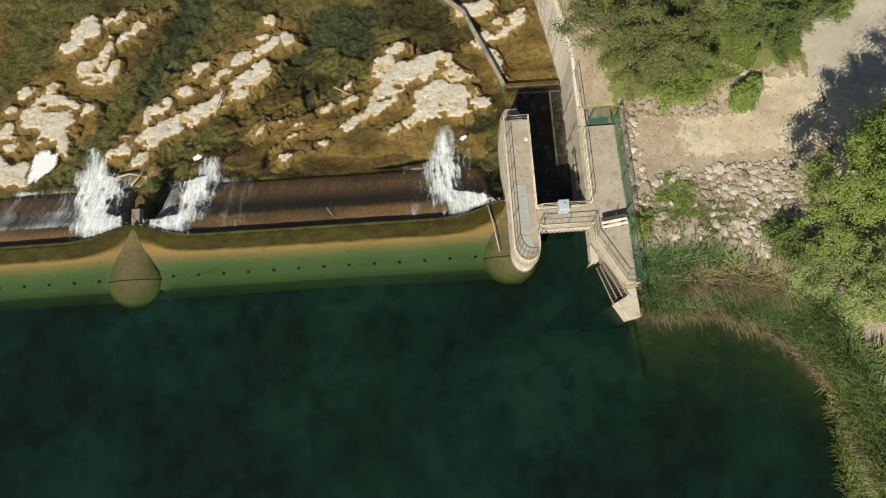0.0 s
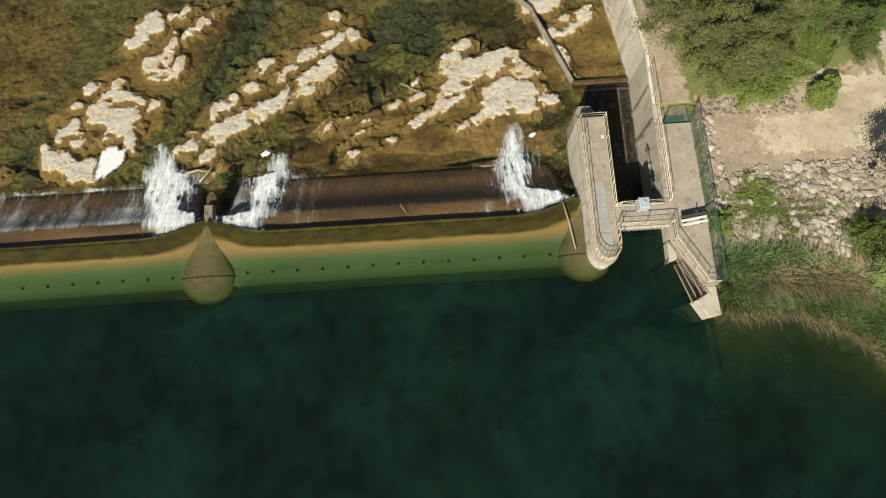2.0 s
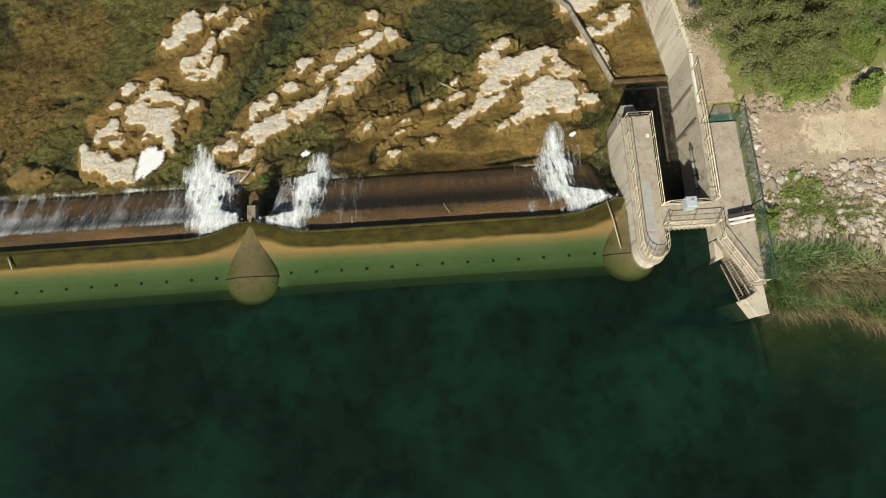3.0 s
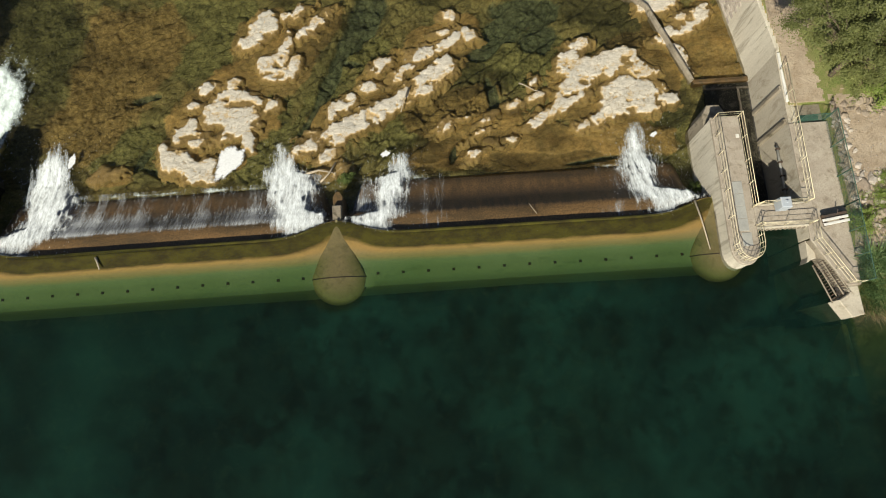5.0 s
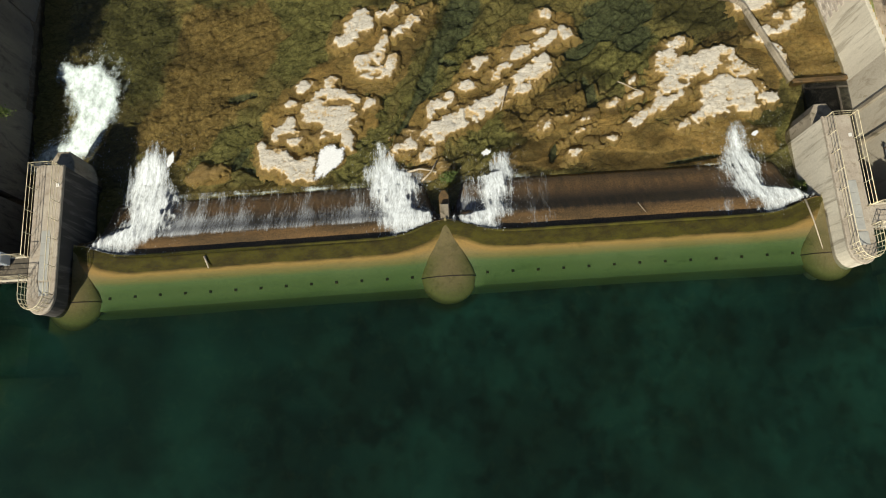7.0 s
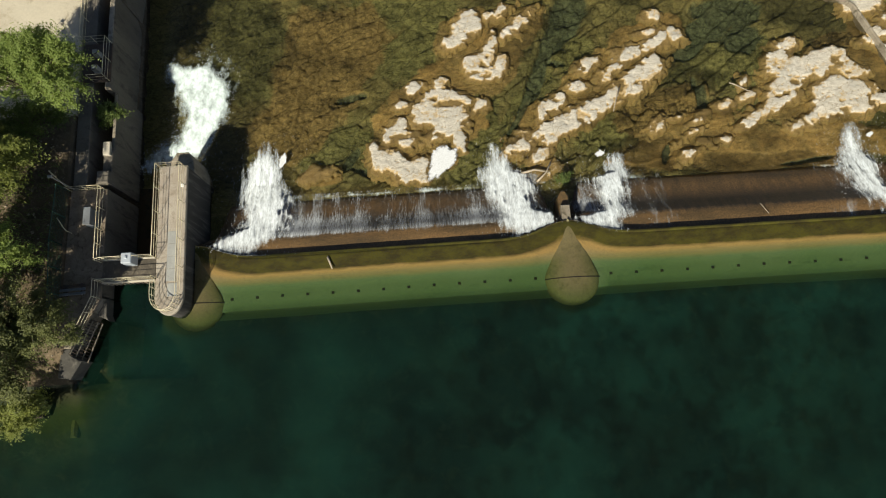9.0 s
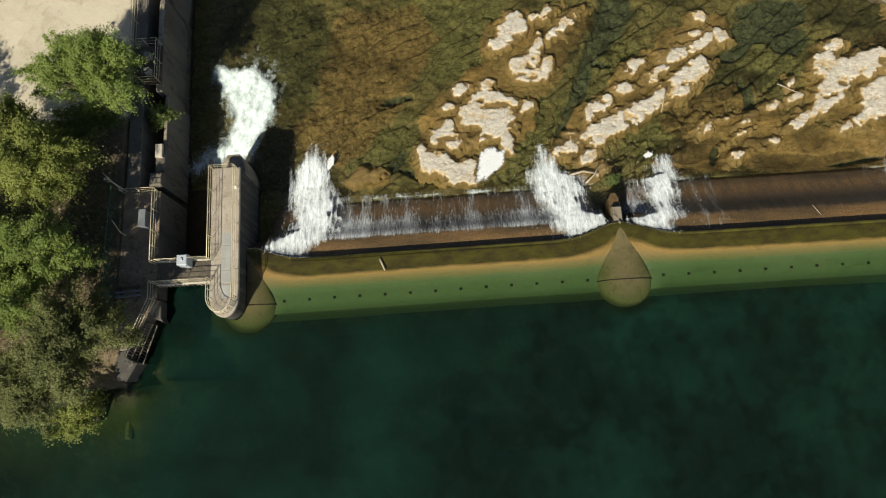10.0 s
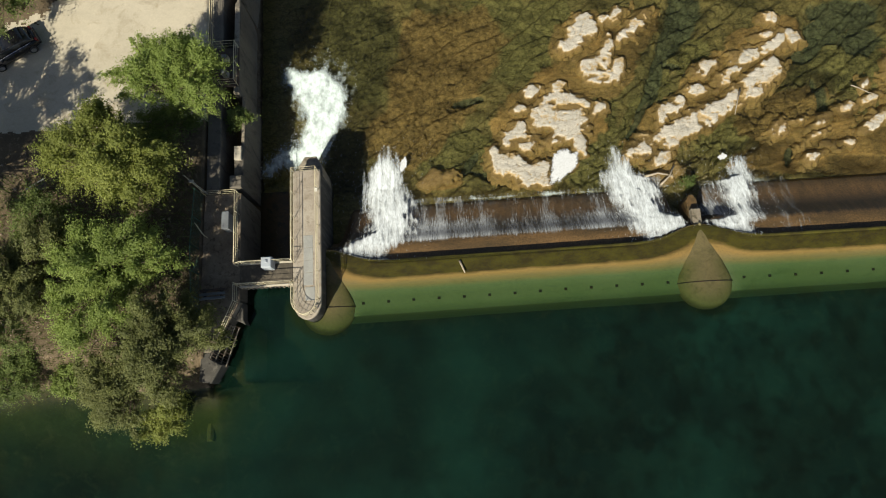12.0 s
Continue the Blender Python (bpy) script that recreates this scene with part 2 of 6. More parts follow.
    high = math_node(nt, "ADD", math_node(nt, "MULTIPLY", n3, 0.35), math_node(nt, "ADD", math_node(nt, "ADD", n2, n5), math_node(nt, "MULTIPLY", math_node(nt, "SUBTRACT", joints, pits), 0.4)))
    bump_to(nt, bsdf, high, 1.0, 0.11)
    return m


def travertine_material():
    """Outcrops: bleached dry tops broken by pits, an ochre tide rim, brown algae below the water."""
    m, nt, bsdf = blank("bleached travertine")
    z = position_z(nt)
    n1 = noise_node(nt, 0.95, 7, 0.72, (0.6, 1.4, 1), -38, 0.7)
    n2 = noise_node(nt, 5.0, 7, 0.78, (0.7, 1.3, 1), -38, 0.3)
    n4 = noise_node(nt, 2.2, 5, 0.7, (1, 1, 1), 0, 0.8)
    n5 = noise_node(nt, 0.45, 4, 0.6)
    ragged = math_node(nt, "ADD", math_node(nt, "MULTIPLY", math_node(nt, "SUBTRACT", n1, 0.5), 0.34), math_node(nt, "MULTIPLY", math_node(nt, "SUBTRACT", n4, 0.5), 0.22))
    wob = math_node(nt, "ADD", z, ragged)
    dry = mix_node(nt, ramp_node(nt, 0.36, 0.60, n2), (0.39, 0.350, 0.280), (0.61, 0.568, 0.482))
    dry = mix_node(nt, ramp_node(nt, 0.46, 0.64, n5), dry, (0.46, 0.430, 0.365))
    dry = mix_node(nt, ramp_node(nt, 0.62, 0.70, n4), dry, (0.47, 0.345, 0.205))
    dry = mix_node(nt, ramp_node(nt, 0.41, 0.33, n4), dry, (0.33, 0.280, 0.210))
    dry = mix_node(nt, crack_node(nt, 0.9, (0.6, 1.6, 1), -42, 0.03), mix_node(nt, 1.0, dry, (0.70, 0.66, 0.60), "MULTIPLY"), dry)
    rim = mix_node(nt, ramp_node(nt, 0.35, 0.65, n2), (0.36, 0.245, 0.100), (0.52, 0.380, 0.190))
    col = mix_node(nt, ramp_node(nt, -2.79, -2.72, wob), rim, dry)
    low = mix_node(nt, ramp_node(nt, 0.4, 0.6, n4), (0.40, 0.280, 0.110), (0.29, 0.220, 0.088))
    col = mix_node(nt, ramp_node(nt, -2.85, -3.0, wob), col, low)
    nt.links.new(col, bsdf.inputs["Base Color"])
    bsdf.inputs["Roughness"].default_value = 0.9
    bump_to(nt, bsdf, math_node(nt, "ADD", n2, math_node(nt, "ADD", n1, n4)), 1.0, 0.055)
    return m


def rubber_material():
    """The coated face of the barrage: streaks of rust-brown and black algae running down the fall."""
    m, nt, bsdf = blank("algae-streaked barrage face")
    n1 = noise_node(nt, 1.6, 7, 0.75, (1.3, 0.30, 0.30))
    n2 = noise_node(nt, 0.35, 4, 0.6, (0.4, 1.6, 1.6))
    n3 = noise_node(nt, 9, 5, 0.7)
    col = mix_node(nt, ramp_node(nt, 0.35, 0.65, n1), (0.165, 0.094, 0.035), (0.090, 0.056, 0.022))
    z = math_node(nt, "ADD", position_z(nt), math_node(nt, "MULTIPLY", math_node(nt, "SUBTRACT", n1, 0.5), 0.7))
    black = mix_node(nt, ramp_node(nt, 0.40, 0.62, n1), (0.024, 0.017, 0.010), (0.058, 0.036, 0.017))
    col = mix_node(nt, ramp_node(nt, -2.25, -1.60, z), col, black)
    shelf = mix_node(nt, ramp_node(nt, 0.40, 0.60, n2), (0.150, 0.090, 0.036), (0.085, 0.055, 0.024))
    col = mix_node(nt, ramp_node(nt, -0.92, -0.76, z), col, shelf)
    col = mix_node(nt, math_node(nt, "MULTIPLY", ramp_node(nt, 0.50, 0.68, n2), 0.55), col, (0.050, 0.036, 0.017))
    col = mix_node(nt, ramp_node(nt, 0.36, 0.64, n3), mix_node(nt, 1.0, col, (0.6, 0.6, 0.6), "MULTIPLY"), mix_node(nt, 1.0, col, (1.45, 1.4, 1.35), "MULTIPLY"))
    nt.links.new(col, bsdf.inputs["Base Color"])
    bsdf.inputs["Roughness"].default_value = 0.5
    bump_to(nt, bsdf, n3, 0.4, 0.02)
    return m


def apron_material():
    """The drowned upstream side: olive moss near the crest, then a tan silt band, then clean pale concrete."""
    m, nt, bsdf = blank("silted barrage crest")
    z = position_z(nt)
    n1 = noise_node(nt, 0.8, 6, 0.7, (0.25, 1, 1))
    n3 = noise_node(nt, 8, 5, 0.7)
    w = math_node(nt, "ADD", z, math_node(nt, "MULTIPLY", math_node(nt, "SUBTRACT", n1, 0.5), 0.12))
    moss = mix_node(nt, ramp_node(nt, 0.42, 0.60, noise_node(nt, 1.3, 6, 0.7, (0.5, 1, 1))), (0.110, 0.098, 0.008), (0.062, 0.048, 0.006))
    col = mix_node(nt, ramp_node(nt, -0.21, -0.27, w), moss, (0.54, 0.355, 0.115))
    col = mix_node(nt, ramp_node(nt, -0.30, -0.42, w), col, (0.44, 0.335, 0.150))
    col = mix_node(nt, ramp_node(nt, -0.47, -0.62, w), col, (0.285, 0.335, 0.185))
    col = mix_node(nt, ramp_node(nt, 0.3, 0.7, n3), mix_node(nt, 1.0, col, (0.85, 0.85, 0.85), "MULTIPLY"), mix_node(nt, 1.0, col, (1.12, 1.12, 1.12), "MULTIPLY"))
    n4 = noise_node(nt, 1.7, 7, 0.75, (0.45, 1, 1), 0, 0.5)
    col = mix_node(nt, ramp_node(nt, 0.54, 0.72, n4), col, mix_node(nt, 1.0, col, (0.74, 0.78, 0.74), "MULTIPLY"))
    nt.links.new(col, bsdf.inputs["Base Color"])
    bsdf.inputs["Roughness"].default_value = 0.85
    return m


def water_material(name, body, attribute="", veil=0.0, ripple=3.0, strength=0.08, tint=(1, 1, 1)):
    """Water: clear where shallow, its own green where the bed lies deep (the depth comes with the mesh)."""
    m, nt, bsdf = blank(name)
    nt.nodes.remove(bsdf)
    clear = nt.nodes.new("ShaderNodeBsdfTransparent")
    murk = nt.nodes.new("ShaderNodeBsdfDiffuse")
    n1 = noise_node(nt, 0.12, 8, 0.62, (0.8, 1, 1), 20, 0.3)
    n2 = noise_node(nt, 0.6, 9, 0.78, (1, 0.8, 1), 0, 0.15)
    n3 = noise_node(nt, 0.045, 3, 0.5)
    murky = mix_node(nt, ramp_node(nt, 0.42, 0.64, n1), body[0], body[1])
    weed = math_node(nt, "MULTIPLY", ramp_node(nt, 0.47, 0.58, n2), ramp_node(nt, 0.40, 0.54, n3))
    murky = mix_node(nt, weed, murky, mix_node(nt, 1.0, murky, (0.72, 0.58, 0.60), "MULTIPLY"))
    nt.links.new(murky, murk.inputs[0])
    under = nt.nodes.new("ShaderNodeMixShader")
    if attribute:
        at = nt.nodes.new("ShaderNodeAttribute")
        at.attribute_name = attribute
        nt.links.new(at.outputs["Fac"], under.inputs[0])
        nt.links.new(mix_node(nt, ramp_node(nt, 0.09, 0.25, at.outputs["Fac"]), (1, 1, 1), tint), clear.inputs[0])
    else:
        under.inputs[0].default_value = veil
        clear.inputs[0].default_value = (*tint, 1)
    nt.links.new(clear.outputs[0], under.inputs[1])
    nt.links.new(murk.outputs[0], under.inputs[2])
    gloss = nt.nodes.new("ShaderNodeBsdfGlossy")
    gloss.inputs["Roughness"].default_value = 0.08
    fres = nt.nodes.new("ShaderNodeFresnel")
    fres.inputs["IOR"].default_value = 1.33
    top = nt.nodes.new("ShaderNodeMixShader")
    b = nt.nodes.new("ShaderNodeBump")
    b.inputs["Strength"].default_value, b.inputs["Distance"].default_value = strength, 0.1
    nt.links.new(noise_node(nt, ripple, 3, 0.5), b.inputs["Height"])
    nt.links.new(b.outputs[0], gloss.inputs["Normal"])
    nt.links.new(fres.outputs[0], top.inputs[0])
    nt.links.new(under.outputs[0], top.inputs[1])
    nt.links.new(gloss.outputs[0], top.inputs[2])
    nt.links.new(top.outputs[0], nt.nodes["Material Output"].inputs[0])
    return m


def foam_material(name, stretch, scale, col=(0.93, 0.94, 0.94), turn=0.0, soft=0.22):
    """White water: opaque where the flow is thick, torn into streaks where it thins out."""
    m, nt, bsdf = blank(name)
    at = nt.nodes.new("ShaderNodeAttribute")
    at.attribute_name = "cover"
    n1 = noise_node(nt, scale, 6, 0.72, stretch, turn, 0.3)
    n2 = noise_node(nt, scale * 3, 4, 0.7, stretch, turn)
    both = math_node(nt, "ADD", math_node(nt, "MULTIPLY", n1, 0.65), math_node(nt, "MULTIPLY", n2, 0.35))
    spread = ramp_node(nt, 0.30, 0.70, both)
    alpha = ramp_node(nt, 1.0 - soft, 1.0 + soft, math_node(nt, "ADD", spread, at.outputs["Fac"]))
    c = mix_node(nt, ramp_node(nt, 0.35, 0.65, n2), tuple(0.80 * v for v in col), col)
    nt.links.new(c, bsdf.inputs["Base Color"])
    bsdf.inputs["Roughness"].default_value = 0.6
    nt.links.new(alpha, bsdf.inputs["Alpha"])
    bump_to(nt, bsdf, both, 0.35, 0.10)
    # fixed upward normal brightens foam on every slope, standing for light scattered inside
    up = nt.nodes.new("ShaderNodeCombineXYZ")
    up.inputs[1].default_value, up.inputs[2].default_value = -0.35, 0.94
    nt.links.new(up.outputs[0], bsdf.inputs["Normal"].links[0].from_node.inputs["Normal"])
    return m


BED = bed_material()
TRAVERTINE = travertine_material()
RUBBER = rubber_material()
APRON = apron_material()
DEEP_WATER = water_material("deep green reservoir water", ((0.0038, 0.0122, 0.0088), (0.0064, 0.0275, 0.0185)), "murk", strength=0.05, tint=(0.68, 0.85, 0.60))
SHALLOW = water_material("clear shallow river water", ((0.05, 0.045, 0.015), (0.03, 0.04, 0.02)), "", 0.05, 5.0, 0.10, (0.94, 0.93, 0.84))
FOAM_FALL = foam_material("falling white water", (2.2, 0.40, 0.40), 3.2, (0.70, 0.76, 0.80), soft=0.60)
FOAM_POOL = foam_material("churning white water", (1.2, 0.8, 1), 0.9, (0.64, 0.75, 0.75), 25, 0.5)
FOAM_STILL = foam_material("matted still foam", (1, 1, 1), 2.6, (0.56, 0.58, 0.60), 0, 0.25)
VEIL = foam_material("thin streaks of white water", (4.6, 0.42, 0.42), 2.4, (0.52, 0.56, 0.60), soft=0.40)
SPRAY = leaf_material("white spray", (0.86, 0.90, 0.91), (0.95, 0.96, 0.96), 0.5)
BLACK_PAINT = surface("glossy black car paint", (0.012, 0.012, 0.014), (0.016, 0.016, 0.018), None, 1, 10, 0.18, 0, 0, grime=0.1)
MAROON_PAINT = surface("dark red car paint", (0.035, 0.014, 0.013), (0.028, 0.012, 0.011), None, 1, 10, 0.2, 0, 0, grime=0.1)
TYRE = surface("black rubber", (0.02, 0.02, 0.02), (0.03, 0.03, 0.03), None, 2, 15, 0.8, 0.2, 0.005)
CHROME = surface("silver trim", (0.55, 0.56, 0.58), (0.5, 0.5, 0.52), None, 2, 15, 0.25, 0, 0, 0.9, grime=0.05)
CAR_GLASS = surface("dark tinted glass", (0.015, 0.018, 0.02), (0.02, 0.022, 0.025), None, 1, 5, 0.05, 0, 0, grime=0.05)
RED_LENS = surface("red lamp lens", (0.10, 0.012, 0.012), (0.08, 0.01, 0.01), None, 2, 10, 0.2, 0, 0, grime=0.05)


# ---- mesh helpers ----
class Shape:
    """Vertices and faces gathered from simple solids."""

    def __init__(self):
        self.v, self.f = [], []

    def add(self, v, f):
        n = len(self.v)
        self.v += [tuple(p) for p in v]
        self.f += [[n + i for i in face] for face in f]
        return self

    def prism(self, poly, z0, z1, c=0.03):
        """An upright prism over a counter-clockwise outline, its top edge chamfered by c."""
        n = len(poly)
        area = sum(poly[i][0] * poly[(i + 1) % n][1] - poly[(i + 1) % n][0] * poly[i][1] for i in range(n))
        if area < 0:
            poly = poly[::-1]
        inner = []
        for i in range(n):
            p, a, b = Vector(poly[i]), Vector(poly[i - 1]), Vector(poly[(i + 1) % n])
            d1, d2 = (p - a).normalized(), (b - p).normalized()
            nrm = Vector((-d1.y - d2.y, d1.x + d2.x))
            k = max(0.35, nrm.length_squared / 2)
            inner.append(p + nrm * (c / k))
        rings = [[(x, y, z0) for x, y in poly], [(x, y, z1 - c) for x, y in poly], [(p.x, p.y, z1) for p in inner]]
        v = [q for r in rings for q in r]
        f = [[r * n + i, r * n + (i + 1) % n, (r + 1) * n + (i + 1) % n, (r + 1) * n + i] for r in range(2) for i in range(n)]
        f += [list(range(2 * n, 3 * n)), list(range(n))[::-1]]
        return self.add(v, f)

    def box(self, x0, x1, y0, y1, z0, z1, c=0.02):
        return self.prism([(x0, y0), (x1, y0), (x1, y1), (x0, y1)], z0, z1, c)

    def tube(self, pts, r, n=6, r1=None):
        """A round bar along a line, thinning to r1."""
        pts = [Vector(p) for p in pts]
        rings = []
        for i, p in enumerate(pts):
            d = (pts[min(i + 1, len(pts) - 1)] - pts[max(i - 1, 0)]).normalized()
            u = d.cross(Vector((0.31, 0.17, 0.93)) if abs(d.z) < 0.9 else Vector((1, 0, 0))).normalized()
            w = d.cross(u)
            k = r if r1 is None else r + (r1 - r) * i / (len(pts) - 1)
            rings.append([p + (u * math.cos(a) + w * math.sin(a)) * k for a in (2 * math.pi * j / n for j in range(n))])
        v = [q for ring in rings for q in ring]
        f = [[i * n + j, i * n + (j + 1) % n, (i + 1) * n + (j + 1) % n, (i + 1) * n + j] for i in range(len(pts) - 1) for j in range(n)]
        f += [list(range(n))[::-1], list(range((len(pts) - 1) * n, len(pts) * n))]
        return self.add(v, f)

    def moved(self, m):
        self.v = [tuple(m @ Vector(p)) for p in self.v]
        return self


def mesh_of(shape, mats, smooth=False, name="mesh"):
    me = bpy.data.meshes.new(name)
    me.from_pydata(shape.v, [], shape.f)
    for m in mats if isinstance(mats, (list, tuple)) else [mats]:
        me.materials.append(m)
    if smooth:
        me.shade_smooth()
    me.update()
    return me


def part(name, shape, material, parent=None, label="", smooth=False):
    ob = new(name, mesh_of(shape, material, smooth, name))
    if parent:
        ob.parent = parent
    return tagged(ob, label)


def thing(name, label, category, group="", kind="", at=(0, 0, 0)):
    ob = new(name)
    ob.location = at
    return tagged(ob, label, category, group, kind)


def grid(name, xs, ys, zfun, mats, pick=None, smooth=True):
    """A height field over uneven steps; pick chooses the material face by face."""
    X, Y = np.meshgrid(np.array(xs), np.array(ys))
    Z = zfun(X, Y)
    nx, ny = len(xs), len(ys)
    me = bpy.data.meshes.new(name)
    idx = np.arange(nx * ny).reshape(ny, nx)
    quads = np.stack([idx[:-1, :-1], idx[:-1, 1:], idx[1:, 1:], idx[1:, :-1]], -1).reshape(-1, 4)
    me.vertices.add(nx * ny)
    me.vertices.foreach_set("co", np.stack([X, Y, Z], -1).astype(np.float32).ravel())
    me.loops.add(quads.size)
    me.loops.foreach_set("vertex_index", quads.astype(np.int32).ravel())
    me.polygons.add(len(quads))
    me.polygons.foreach_set("loop_start", np.arange(0, quads.size, 4, dtype=np.int32))
    me.polygons.foreach_set("loop_total", np.full(len(quads), 4, dtype=np.int32))
    for m in mats:
        me.materials.append(m)
    if pick is not None:
        cx, cy = (X[:-1, :-1] + X[1:, 1:]) / 2, (Y[:-1, :-1] + Y[1:, 1:]) / 2
        me.polygons.foreach_set("material_index", pick(cx, cy).astype(np.int32).ravel())
    me.update(calc_edges=True)
    if smooth:
        me.shade_smooth()
    return new(name, me), X, Y


def hashed(ix, iy, seed):
    h = (ix.astype(np.int64) * 374761393 + iy.astype(np.int64) * 668265263 + seed * 974711) & 0x7FFFFFFF
    h = ((h ^ (h >> 13)) * 1274126177) & 0x7FFFFFFF
    return ((h ^ (h >> 16)) & 0xFFFF) / 65535.0


def vnoise(x, y, seed=0):
    x, y = np.asarray(x, float), np.asarray(y, float)
    ix, iy = np.floor(x), np.floor(y)
    fx, fy = x - ix, y - iy
    fx, fy = fx * fx * (3 - 2 * fx), fy * fy * (3 - 2 * fy)
    a, b = hashed(ix, iy, seed), hashed(ix + 1, iy, seed)
    c, d = hashed(ix, iy + 1, seed), hashed(ix + 1, iy + 1, seed)
    return (a * (1 - fx) + b * fx) * (1 - fy) + (c * (1 - fx) + d * fx) * fy


def fbm(x, y, seed=0, octaves=4):
    out, amp, total = 0.0, 1.0, 0.0
    for o in range(octaves):
        out = out + amp * vnoise(np.asarray(x) * 2.0**o + 17.3 * o, np.asarray(y) * 2.0**o - 9.1 * o, seed + o)
        total, amp = total + amp, amp * 0.5
    return out / total


def step(a, b, v):
    k = np.clip((v - a) / (b - a), 0, 1)
    return k * k * (3 - 2 * k)


# ---- the plan ----
DECK_Z, WATER_Z, RIVER_Z, BANK_Z = 1.7, 0.0, -2.80, 1.8
PIER_L, PIER_R = (-30.3, -28.5), (23.95, 25.75)
WALL_L, WALL_R = -33.95, 29.2
CONES = (-28.5, -2.35, 23.95)


def shore(x):
    return np.where(x > 0, np.interp(x, [29, 32, 37, 41.6, 43.8, 45.4, 47, 70], [-8.2, -8.3, -8.4, -10.6, -14.0, -20, -40, -90]),
                    np.interp(x, [-120, -52, -46, -40, -34], [-14, -8.7, -8.4, -9.2, -9.0]))


def east_wall(y):
    return WALL_R - np.maximum(0, y - 10.0) * 0.17


def plates(u, v):
    """Broken slabs: each cell at its own height, with a joint round it."""
    iu, iv = np.floor(u), np.floor(v)
    best, second, tall = np.full(u.shape, 9.0), np.full(u.shape, 9.0), np.zeros(u.shape)
    for du in (-1, 0, 1):
        for dv in (-1, 0, 1):
            cu, cv = iu + du, iv + dv
            d = np.hypot(cu + hashed(cu, cv, 81) - u, cv + hashed(cu, cv, 82) - v)
            near = d < best
            second = np.where(near, best, np.minimum(second, d))
            tall = np.where(near, hashed(cu, cv, 83), tall)
            best = np.where(near, d, best)
    return 0.36 * (tall - 0.5) - 0.13 * (1 - step(0.02, 0.13, second - best))


SHELVES = ((-8.3, 16.9, 3.5, 2.4, 46), (-7.0, 13.9, 3.2, 2.1, 40), (-11.7, 9.9, 5.1, 3.3, 40), (1.2, 11.8, 7.9, 2.2, 37), (5.9, 14.9, 3.7, 2.1, 34), (18.3, 10.7, 6.6, 3.3, 7), (13.9, 6.0, 11.6, 1.8, -1),
           (7.0, 7.0, 4.9, 1.4, 23), (25.9, 14.0, 4.0, 3.5, -4), (-4.0, 17.4, 2.8, 1.4, 40), (-20.3, 5.6, 2.0, 0.7, 0))
RUSTY = ((-19.4, 15.2, 5.2, 4.3, 63), (-22.1, 10.8, 4.3, 3.2, 63), (12.5, 5.4, 9.5, 1.5, 0), (6.6, 9.8, 4.0, 1.6, 20), (21.0, 14.0, 2.0, 1.2, 0))
MOSSY = ((-12.2, 16.7, 3.9, 2.9, 62), (-8.4, 7.3, 4.1, 2.1, 70), (1.9, 7.9, 3.4, 1.4, 34), (13.3, 13.2, 5.3, 2.4, -4), (-0.2, 15.1, 2.3, 1.7, 29), (22.8, 5.7, 2.8, 2.1, 82), (-18.3, 7.7, 3.9, 1.7, 7),
         (-4.2, 9.8, 4.2, 1.6, 59), (-14.9, 20.0, 2.8, 1.9, -4), (-26.5, 18.0, 5.5, 3.4, 94), (26.3, 12.2, 2.0, 1.6, 0))
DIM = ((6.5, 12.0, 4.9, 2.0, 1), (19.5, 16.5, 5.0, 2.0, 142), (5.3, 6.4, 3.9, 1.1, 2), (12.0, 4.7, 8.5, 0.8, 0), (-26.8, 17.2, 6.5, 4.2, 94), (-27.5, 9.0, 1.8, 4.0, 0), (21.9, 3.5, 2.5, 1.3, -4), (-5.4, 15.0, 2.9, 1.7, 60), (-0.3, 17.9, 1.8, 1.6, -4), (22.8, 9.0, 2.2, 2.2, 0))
HOLLOWS = ((9.4, 14.7, 2.1, 0.7, 38), (11.2, 16.3, 1.8, 1.2, 18), (12.9, 17.7, 2.7, 1.1, -4), (9.5, 10.6, 1.9, 0.45, 104), (-17.7, 12.07, 1.1, 0.36, 5), (6.3, 5.9, 0.75, 0.28, 67), (-1.4, 14.1, 0.9, 0.27, -4),
           (-16.5, 5.75, 2.0, 0.3, -24), (-18.0, 6.8, 1.1, 0.3, 51), (16.7, 4.6, 2.1, 0.2, 7), (13.5, 15.4, 1.8, 1.2, -4))


def zone(x, y, ovals, seed, tear=1.1, soft=0.12):
    """1 inside any of the ovals (x, y, half length, half width, turn), with torn edges, else 0."""
    out = np.zeros(np.shape(x))
    here = (np.abs(x) < 36) & (y > 2.5) & (y < 28)
    full, out, x, y = out, out[here], x[here], y[here]
    for n, (px, py, a, b, turn) in enumerate(ovals):
        ct, st = math.cos(radians(turn)), math.sin(radians(turn))
        p, q = (x - px) * ct + (y - py) * st, -(x - px) * st + (y - py) * ct
        r = np.hypot(p / a, q / b) + tear * (fbm(x * 0.5, y * 0.5, seed + n, 6) - 0.5)
        out = np.maximum(out, 1 - step(1 - soft, 1 + soft, r))
    full[here] = out
    return full


def bare_rock(x, y):
    """The shallow tan shelves round the outcrops."""
    return zone(x, y, SHELVES, 91)


